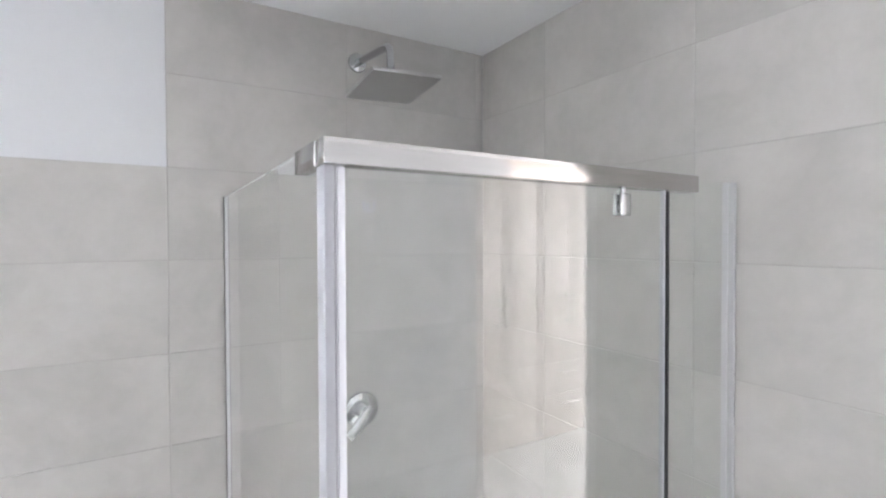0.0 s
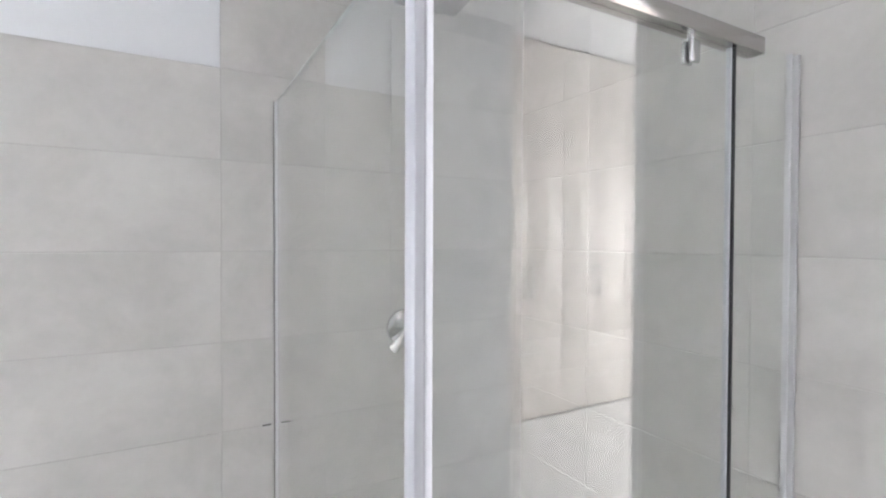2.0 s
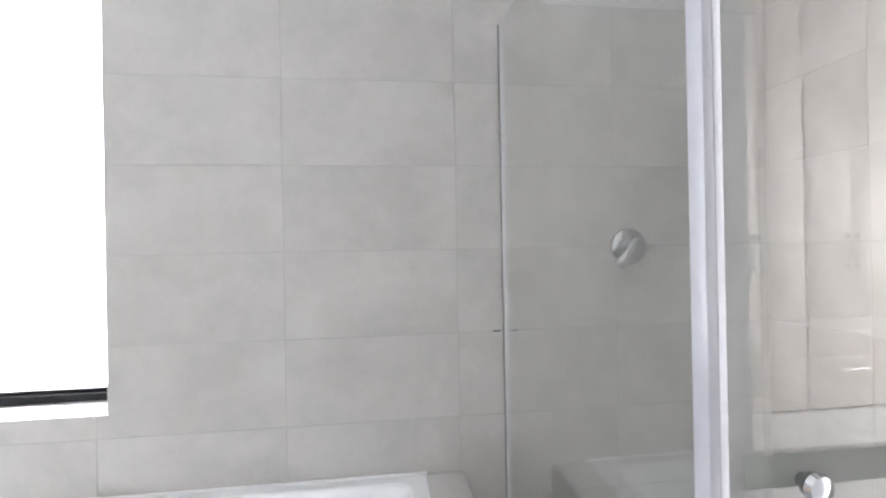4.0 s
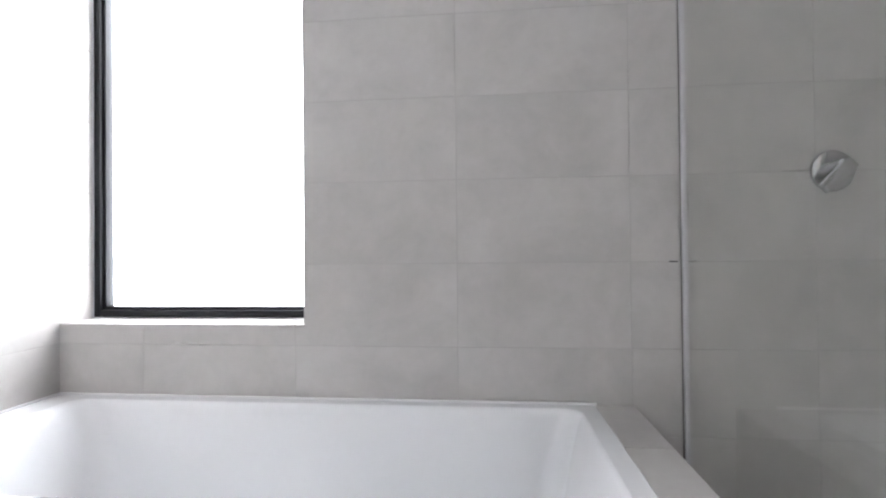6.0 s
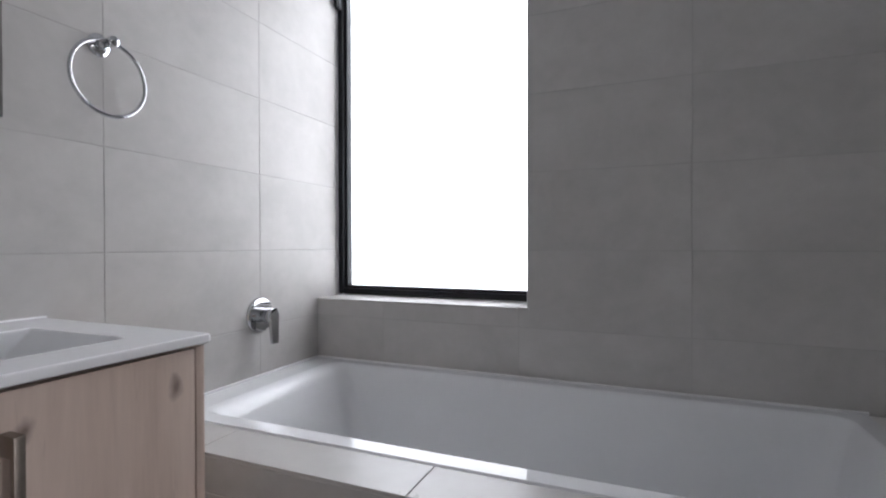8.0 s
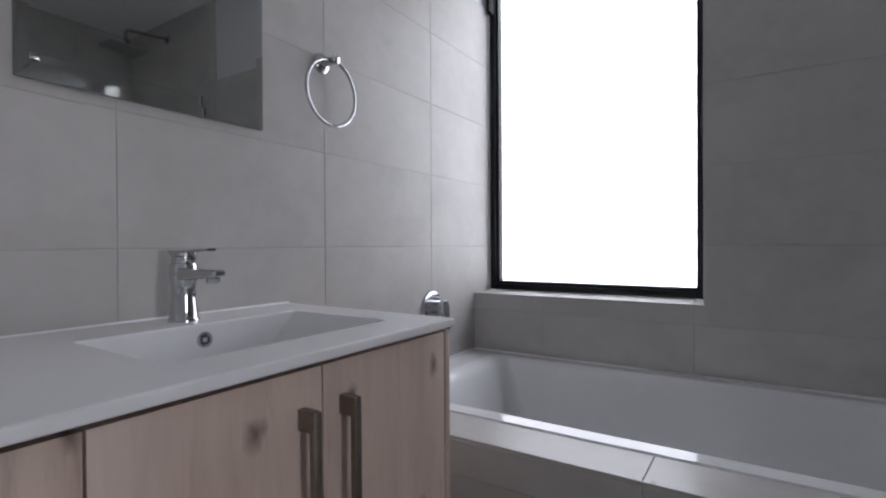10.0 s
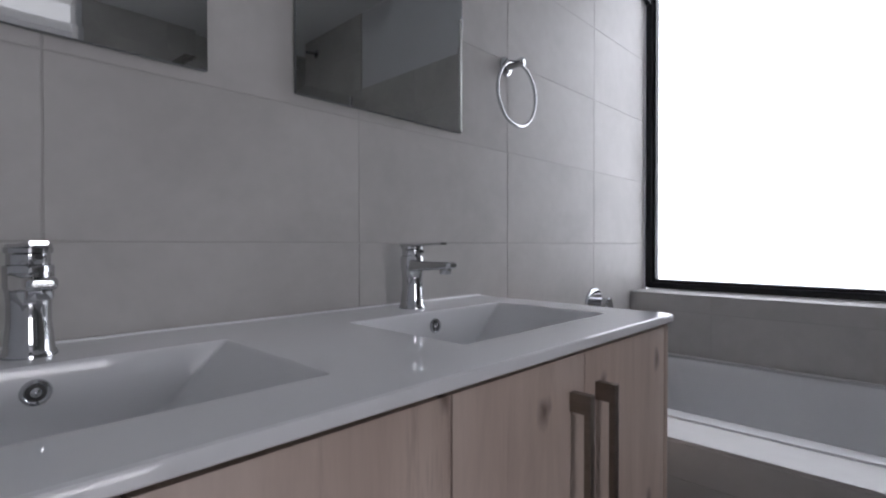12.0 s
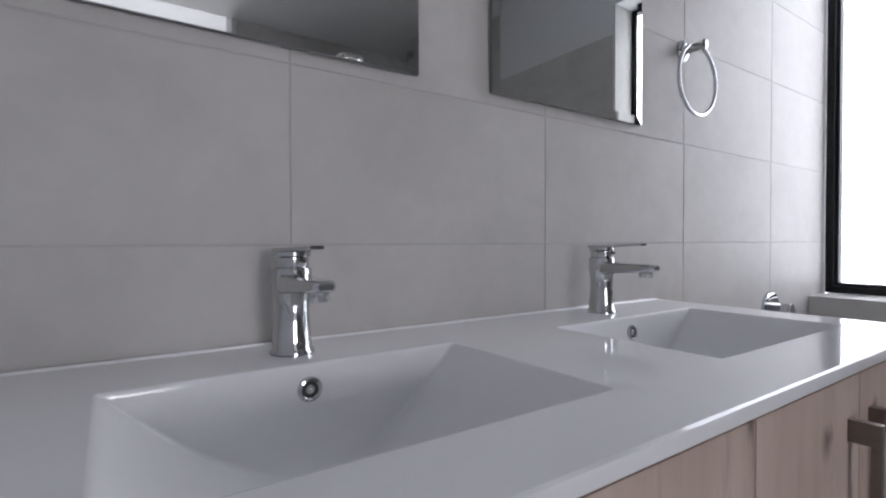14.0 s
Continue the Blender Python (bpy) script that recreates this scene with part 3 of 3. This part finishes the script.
wall_mirror(0.150, 0.600, 1.250, 1.95)
wall_mirror(0.753, 1.198, 1.250, 1.95)


def towel_ring():
    t = empty("towel_ring", XV, 1.387, 1.463)
    bm = bmesh.new()
    add_lathe(bm, [(0.026, 0.0), (0.026, 0.004), (0.022, 0.008), (0.013, 0.010)], pose(0, 0, 0, 0, 90, 0), 32)
    mesh_ob("wall_plate", bm, CHROME, smooth=True, parent=t)
    bm = bmesh.new()
    add_lathe(bm, [(0.0125, 0.008), (0.0105, 0.02), (0.0105, 0.05), (0.012, 0.052), (0.012, 0.058), (0.009, 0.060)], pose(0, 0, 0, 0, 90, 0), 24)
    mesh_ob("post", bm, CHROME, smooth=True, parent=t)
    bm = bmesh.new()
    R = 0.085
    add_tube(bm, [(0.040, R * math.sin(a), -R + R * math.cos(a) + 0.002) for a in (2 * math.pi * i / 56 for i in range(56))], 0.0045, 12, closed=True)
    mesh_ob("ring", bm, CHROME, smooth=True, parent=t)
    return tagged(t, "chrome towel ring on the tiled wall", "towel ring")


towel_ring()


def wall_mixer(lever_turn):
    """A round plate with a body and a blade lever; it faces along local z."""
    t = empty("wall_mixer")
    bm = bmesh.new()
    add_lathe(bm, [(0.058, 0.0), (0.058, 0.004), (0.055, 0.008), (0.046, 0.010), (0.030, 0.0105)], n=48)
    mesh_ob("cover_plate", bm, CHROME, smooth=True, parent=t)
    bm = bmesh.new()
    add_lathe(bm, [(0.024, 0.009), (0.024, 0.030), (0.0255, 0.032), (0.0255, 0.058), (0.022, 0.062)], n=40)
    mesh_ob("body", bm, CHROME, smooth=True, parent=t)
    bm = bmesh.new()
    secs = []
    for x, hw, z, th in ((-0.024, 0.015, 0.056, 0.012), (0.0, 0.0215, 0.058, 0.013), (0.030, 0.0185, 0.060, 0.011), (0.075, 0.0165, 0.063, 0.009), (0.088, 0.0155, 0.064, 0.007)):
        secs.append([(x, q[0], q[1]) for q in rounded(0, z, hw, th / 2, 0.003, 0, seg=3)])
    loops = add_loft(bm, secs)
    bm.faces.new(list(reversed(loops[0])))
    lever = mesh_ob("lever", bm, CHROME, smooth=True, parent=t)
    lever.rotation_euler = (0, 0, radians(lever_turn))
    return t


bath_mixer = wall_mixer(0)
bath_mixer.matrix_basis = Matrix.Translation((XV, 1.893, 0.768)) @ pose(0, 0, 0, 0, 90, 0)
tagged(bath_mixer, "chrome wall-mounted bath mixer with hanging lever", "mixer tap")

shower_mixer = wall_mixer(222)
shower_mixer.matrix_basis = Matrix.Translation((1.467, YW, 1.228)) @ pose(0, 0, 0, 90, 0, 0)
tagged(shower_mixer, "chrome round shower mixer on the tiled wall", "mixer tap")


ETCH = surface("etched_glass", (0.42, 0.43, 0.45), (0.48, 0.49, 0.51), 0.7, bump=0.0)


# ---- shower ----
def shower_head():
    t = empty("rain_shower", 1.461, YW, 2.353)
    bm = bmesh.new()
    add_lathe(bm, [(0.031, 0.0), (0.031, 0.003), (0.028, 0.008), (0.016, 0.011)], pose(0, 0, 0, 90, 0, 0), 36)
    mesh_ob("wall_flange", bm, CHROME, smooth=True, parent=t)
    bm = bmesh.new()
    pts = [(0, -0.002, 0), (0, -0.10, -0.011), (0, -0.222, -0.025)]
    for i in range(1, 8):
        a = radians(90 * i / 7)
        pts.append((0, -0.222 - 0.032 * math.sin(a), -0.025 - 0.032 * (1 - math.cos(a))))
    pts.append((0, -0.256, -0.115))
    add_tube(bm, pts, 0.0105, 18)
    mesh_ob("arm", bm, CHROME, smooth=True, parent=t)
    bm = bmesh.new()
    add_lathe(bm, [(0.016, -0.140), (0.020, -0.132), (0.020, -0.118), (0.013, -0.112)], pose(0, -0.252, 0), 24)
    mesh_ob("swivel", bm, CHROME, smooth=True, parent=t)
    head = box("spray_plate", -0.1, 0.1, -0.1, 0.1, -0.005, 0.005, surface("brushed_steel_plate", (0.46, 0.46, 0.46), (0.51, 0.51, 0.51), 0.34, metal=1.0, fine=120, bump=0.0), bevel=0.0015, parent=t)
    head.location = (0, -0.268, -0.148)
    head.rotation_euler = (radians(-6), radians(-3), 0)
    bm = bmesh.new()
    for i in range(10):
        for j in range(10):
            add_lathe(bm, [(0.0015, 0.0), (0.0010, -0.0010)], pose(-0.081 + 0.018 * i, -0.081 + 0.018 * j, -0.005), 6)
    nz = mesh_ob("nozzles", bm, surface("grey_rubber", (0.48, 0.48, 0.48), (0.53, 0.53, 0.53), 0.6, bump=0.0), parent=head)
    tagged(nz, "small grey rubber spray nozzles", kind="stuff")
    return tagged(t, "square chrome rain shower head on a bent arm", "shower head")


shower_head()

GX, GY, GZ0, GZ1 = 1.069, 1.280, 0.035, 1.904
tray = box("shower_tray", GX - 0.025, XR - 0.001, GY - 0.03, YW - 0.001, 0.0, GZ0, ACRYLIC, bevel=0.004)
tagged(tray, "low white shower tray on the floor", "shower tray")


def shower_enclosure():
    t = empty("shower_enclosure", GX, GY, GZ0)

    def part(ob, label=""):
        return tagged(under(ob, t), label)
    for nm, r in (("side_glass", (GX - 0.003, GX + 0.003, GY + 0.018, YW - 0.004, GZ0 + 0.003, GZ1)),
                  ("door_glass", (GX + 0.0205, 1.7155, GY - 0.003, GY + 0.003, GZ0 + 0.012, GZ1 - 0.03)),
                  ("fixed_glass", (1.733, XR - 0.012, GY - 0.003, GY + 0.003, GZ0 + 0.003, GZ1 - 0.004))):
        g = part(box(nm, *r, SHOWERGLASS), "clear toughened glass panel")
        g.visible_shadow = False
    part(box("polished_edge", GX - 0.003, GX + 0.003, GY + 0.113, YW - 0.0165, GZ1 + 0.0002, GZ1 + 0.0022, surface("polished_glass_edge", (0.40, 0.44, 0.425), (0.45, 0.49, 0.475), 0.3, bump=0.0)), "pale polished glass edge")
    part(box("side_wall_channel", GX - 0.007, GX + 0.006, YW - 0.016, YW - 0.001, GZ0 + 0.002, GZ1 + 0.002, surface("silver_channel", (0.50, 0.50, 0.51), (0.56, 0.56, 0.57), 0.35, bump=0.0), bevel=0.0015), "slim aluminium wall channel")
    # added dark strip that draws the shadow line beside the channel
    part(box("channel_seal", GX - 0.0095, GX - 0.0075, YW - 0.007, YW - 0.001, GZ0 + 0.002, GZ1 + 0.002, surface("channel_shade_grey", (0.16, 0.155, 0.15), (0.22, 0.215, 0.205), 0.6)), "dark strip added for the shadow beside the channel")
    part(boxes("corner_post", [(GX - 0.009, GX + 0.004, GY - 0.012, GY + 0.018, GZ0 + 0.002, GZ1 - 0.031),
                               (GX + 0.0045, GX + 0.0085, GY - 0.009, GY + 0.008, GZ0 + 0.002, GZ1 - 0.031)], POSTM, bevel=0.002), "pale satin aluminium corner post")
    part(box("door_edge_seal", GX + 0.0095, GX + 0.020, GY - 0.006, GY + 0.006, GZ0 + 0.012, GZ1 - 0.031, surface("clear_seal_strip", (0.66, 0.67, 0.70), (0.74, 0.75, 0.78), 0.3, bump=0.0), bevel=0.002), "translucent door edge seal")
    part(box("hinge_edge_strip", 1.7155, 1.7215, GY - 0.004, GY + 0.006, GZ0 + 0.012, GZ1 - 0.03, POSTM, bevel=0.002))
    part(box("gasket", 1.7245, 1.7305, GY - 0.006, GY + 0.006, GZ0 + 0.003, GZ1 - 0.031, GASKET, bevel=0.001), "black rubber gasket")
    part(boxes("fixed_wall_channel", [(XR - 0.029, XR - 0.0262, GY - 0.006, GY + 0.006, GZ0 + 0.002, GZ1 - 0.002), (XR - 0.0085, XR - 0.001, GY - 0.009, GY + 0.009, GZ0 + 0.002, GZ1 - 0.002)], surface("pale_aluminium", (0.46, 0.46, 0.47), (0.52, 0.52, 0.53), 0.4, bump=0.0), bevel=0.001), "aluminium wall channel")
    part(boxes("top_rail", [(GX - 0.010, 1.806, GY - 0.017, GY + 0.017, GZ1 - 0.030, GZ1 + 0.002),
                            (GX - 0.012, GX + 0.012, GY + 0.0175, GY + 0.112, GZ1 - 0.030, GZ1 + 0.002)], RAILM, bevel=0.0015), "polished aluminium top rail")
    bm = bmesh.new()
    add_box(bm, 1.590, 1.615, GY - 0.011, GY - 0.003, GZ1 - 0.080, GZ1 - 0.040, 0.0036, 4)
    add_box(bm, 1.590, 1.615, GY + 0.003, GY + 0.011, GZ1 - 0.080, GZ1 - 0.040, 0.0036, 4)
    add_lathe(bm, [(0.006, 0.0), (0.006, 0.012)], pose(1.6025, GY, GZ1 - 0.040), 14)
    part(mesh_ob("pivot_hinge", bm, surface("satin_chrome", (0.44, 0.45, 0.46), (0.50, 0.51, 0.52), 0.22, metal=1.0, bump=0.0), smooth=True), "chrome pivot hinge")
    bm = bmesh.new()
    add_lathe(bm, [(0.009, 0.003), (0.009, 0.010), (0.015, 0.016), (0.018, 0.026), (0.015, 0.033), (0.006, 0.036)], pose(1.183, GY, 0.948, 90, 0, 0), 28)
    add_lathe(bm, [(0.009, 0.003), (0.009, 0.010), (0.015, 0.016), (0.018, 0.026), (0.015, 0.033), (0.006, 0.036)], pose(1.183, GY, 0.948, -90, 0, 0), 28)
    part(mesh_ob("door_knob", bm, CHROME, smooth=True), "round chrome door knob")
    part(boxes("etched_mark", [(1.1135, 1.1275, GY - 0.0040, GY - 0.0032, 1.818, 1.821), (1.1115, 1.1155, GY - 0.0040, GY - 0.0032, 1.822, 1.832),
                               (1.1175, 1.1215, GY - 0.0040, GY - 0.0032, 1.822, 1.829), (1.1255, 1.1295, GY - 0.0040, GY - 0.0032, 1.822, 1.832)], ETCH), "faint white etched mark")
    part(box("frosted_strip", 1.109, 1.695, GY - 0.0042, GY - 0.0032, 0.940, 0.979, FROST), "frosted strip across the glass door")
    return tagged(t, "framed glass shower enclosure with a pivot door", "shower enclosure")


shower_enclosure()


# ---- wardrobes in the bedroom ----
def wardrobe():
    """One unit, two doors over two wide drawers, 0.775 wide; its front faces +y at local y 0."""
    t = empty("wardrobe")
    bright = surface("bright_brushed_steel", (0.62, 0.61, 0.60), (0.70, 0.69, 0.68), 0.3, metal=1.0, bump=0.0)
    # post colour is dark to carry the posts' shadows on the doors
    post_m = surface("shadow_toned_post", (0.16, 0.155, 0.15), (0.22, 0.215, 0.21), 0.45, metal=1.0, bump=0.0)
    W, H = 0.775, 3.18
    # body coloured dark so the gaps between fronts look shaded
    body = box("body", -W / 2, W / 2, -0.55, -0.019, 0.0, H, SHADOWGAP, parent=t)
    for s in (-1, 1):
        a, b = (-W / 2 + 0.0025, -0.002) if s < 0 else (0.002, W / 2 - 0.0025)
        d = box("door", a, b, -0.018, 0.0, 0.674, H - 0.001, MELAMINE, bevel=0.001, parent=t)
        bm = bmesh.new()
        x = s * 0.038
        add_tube(bm, [(x, 0.032, 1.03), (x, 0.032, 1.30)], 0.0075, 10)
        tagged(mesh_ob("handle", bm, bright, smooth=True, parent=d), "brushed steel bar handle")
        # thick dark posts, their shadows put into colour and width
        for hz in (1.05, 1.28):
            bm = bmesh.new()
            add_lathe(bm, [(0.016, 0.0), (0.016, 0.004), (0.010, 0.007), (0.009, 0.030)], pose(x, 0.0, hz, -90, 0, 0), 16)
            mesh_ob("handle_post", bm, post_m, smooth=True, parent=d)
    for z0, z1, hz in ((0.385, 0.669, 0.575), (0.012, 0.382, 0.295)):
        d = box("drawer", -W / 2 + 0.002, W / 2 - 0.002, -0.018, 0.0, z0, z1, MELAMINE, bevel=0.001, parent=t)
        bm = bmesh.new()
        add_tube(bm, [(-0.125, 0.030, hz), (0.125, 0.030, hz)], 0.009, 10)
        for x in (-0.095, 0.095):
            add_tube(bm, [(x, 0.0, hz), (x, 0.028, hz)], 0.005, 8)
        tagged(mesh_ob("handle", bm, bright, smooth=True, parent=d), "brushed steel bar handle")
    return tagged(t, "pale wood built-in wardrobe with doors and drawers", "wardrobe", group="bedroom wardrobes")


wd = wardrobe()
wd.location = (2.61, -1.38, 0)
for k in range(1, 5):
    copy_thing(wd, pose(2.61 + 0.78 * k, -1.38, 0))

# ---- tiles ----
TILE_MESHES = {}


def tile_mesh(w, h, thick=0.0075, ch=0.0008):
    """A tile with eased edges: face at local z 0, middle at the origin."""
    key = (round(w, 4), round(h, 4))
    if key not in TILE_MESHES:
        a, b = w / 2, h / 2
        vs = [(-a, -b, -thick), (a, -b, -thick), (a, b, -thick), (-a, b, -thick), (-a, -b, -ch), (a, -b, -ch), (a, b, -ch), (-a, b, -ch),
              (-a + ch, -b + ch, 0), (a - ch, -b + ch, 0), (a - ch, b - ch, 0), (-a + ch, b - ch, 0)]
        fs = [(8, 9, 10, 11)]
        for i in range(4):
            j = (i + 1) % 4
            fs += [(i, j, 4 + j, 4 + i), (4 + i, 4 + j, 8 + j, 8 + i)]
        me = bpy.data.meshes.new("tile")
        me.from_pydata(vs, [], fs)
        me.materials.append(TILE)
        TILE_MESHES[key] = me
    return TILE_MESHES[key]


def cuts(first, step, lo, hi):
    """Joint lines first + k * step between lo and hi, with both ends."""
    k0 = math.ceil((lo - first) / step + 1e-6)
    inner = []
    while first + k0 * step < hi - 1e-6:
        if first + k0 * step > lo + 0.004:
            inner.append(first + k0 * step)
        k0 += 1
    return [lo] + inner + [hi]


def subtract(rect, hole):
    u0, u1, v0, v1 = rect
    a0, a1, b0, b1 = hole
    if a0 >= u1 or a1 <= u0 or b0 >= v1 or b1 <= v0:
        return [rect]
    out = []
    if b0 > v0:
        out.append((u0, u1, v0, b0))
    if b1 < v1:
        out.append((u0, u1, b1, v1))
    lo, hi = max(v0, b0), min(v1, b1)
    if a0 > u0:
        out.append((u0, a0, lo, hi))
    if a1 < u1:
        out.append((a1, u1, lo, hi))
    return out


def lay_tiles(parent, place, us, vs, holes=(), name="tile", mat=None):
    """Tiles between the joint lines us and vs on a wall; place(u, v) gives the pose of a tile's middle."""
    for u0, u1 in zip(us, us[1:]):
        for v0, v1 in zip(vs, vs[1:]):
            parts = [(u0 + JOINT / 2, u1 - JOINT / 2, v0 + JOINT / 2, v1 - JOINT / 2)]
            if parts[0][1] - parts[0][0] < 0.006 or parts[0][3] - parts[0][2] < 0.006:
                continue
            for h in holes:
                parts = [q for p in parts for q in subtract(p, h)]
            if not parts:
                continue
            if len(parts) == 1:
                a, b, c, d = parts[0]
                ob = new(name, tile_mesh(b - a, d - c))
                mid = ((a + b) / 2, (c + d) / 2)
            else:
                mid = ((u0 + u1) / 2, (v0 + v1) / 2)
                bm = bmesh.new()
                for a, b, c, d in parts:
                    add_box(bm, a - mid[0], b - mid[0], c - mid[1], d - mid[1], -0.0075, 0)
                ob = mesh_ob(name, bm, TILE)
            # small unevenness of the laying
            ob.matrix_basis = place(*mid) @ pose(0, 0, random.uniform(-0.0004, 0.0001), random.uniform(-0.06, 0.06), random.uniform(-0.05, 0.05), 0)
            ob.parent = parent
            if mat:
                ob.material_slots[0].link = "OBJECT"
                ob.material_slots[0].material = mat


def on_window_wall(u, v):
    return pose(u, YW, v, 90, 0, 0)


def on_vanity_wall(u, v):
    return pose(XV, u, v, 90, 0, 90)


def on_door_wall(u, v):
    return pose(XR, u, v, 90, 0, -90)


TOP = Z0 + 4 * TH
WX = 0.922
WALLV = cuts(Z0, TH, 0.0, ZC)
LOWV = [v for v in WALLV if v < TOP + 0.001]
HIGHV = [v for v in WALLV if v > TOP - 0.001]
GB = 0.0011                    # grout lies this far behind the tile face

beds = [
    ("grout_bed", (XV, XR, YW + GB, yw - 0.0005, 0, WIN_Z0 - 0.008), wall_window),
    ("grout_bed", (WIN_X1 + 0.008, XR, YW + GB, yw - 0.0005, WIN_Z0 - 0.008, TOP), wall_window),
    ("grout_bed", (WX, XR, YW + GB, yw - 0.0005, TOP, ZC), wall_window),
    ("grout_bed", (XV - BACK + 0.0005, XV - GB, YB, FY, 0, TOP), wall_vanity),
    ("grout_bed", (XR + GB, xr - 0.0005, DOOR_Y1, YW, 0, ZC), wall_door),
]
for nm, r, par in beds:
    ob = box(nm, *r, GROUT)
    ob.parent = par
    tagged(ob, "grey grout between tiles")

lay_tiles(wall_window, on_window_wall, cuts(WX, TW, XV, XR), LOWV, holes=[(WIN_X0 - 1, WIN_X1 + 0.008, WIN_Z0 - 0.008, 9)])
lay_tiles(wall_window, on_window_wall, cuts(WX, TW, WX, XR), HIGHV)
lay_tiles(wall_vanity, on_vanity_wall, cuts(0.398, 0.4995, YB, FY), LOWV)
lay_tiles(wall_door, on_door_wall, cuts(1.366, 0.498, DOOR_Y1, YW), WALLV)
lay_tiles(surround, lambda u, v: pose(u, SY0, v, 90, 0, 0), cuts(WX - 2 * TW, TW, XV, SX1), [0.0, 0.23, 0.48, LEDGE - 0.0065])
lay_tiles(surround, lambda u, v: pose(SX1, u, v, 90, 0, 90), cuts(SY0, TW, SY0 + 0.008, YW), [0.0, 0.23, 0.48, LEDGE - 0.0065])
lay_tiles(surround, lambda u, v: pose(u, v, LEDGE), cuts(WX - 2 * TW, TW, XV, BX1 + 0.002), [SY0, BY0 + 0.006], mat=LEDGET)
lay_tiles(surround, lambda u, v: pose(u, v, LEDGE), [BX1 - 0.006, SX1], cuts(SY0, TW, SY0, YW), mat=LEDGET)
lay_tiles(floor, lambda u, v: pose(u, v, 0), cuts(WX, 0.602, XV, XR), cuts(0.5, 0.602, YB, YW), name="floor_tile", mat=FLOORL)
lay_tiles(bed_floor, lambda u, v: pose(u, v, 0), cuts(2.3, 0.602, XR + 0.004, BED_X1), cuts(0.2, 0.602, BED_Y0, BED_Y1), name="floor_tile", mat=FLOORL)
gap = box("open_joint", 1.028, 1.052, YW - 0.0006, YW + 0.001, Z0 - 0.0022, Z0 + 0.0022, DARKHOLE)
gap.parent = wall_window
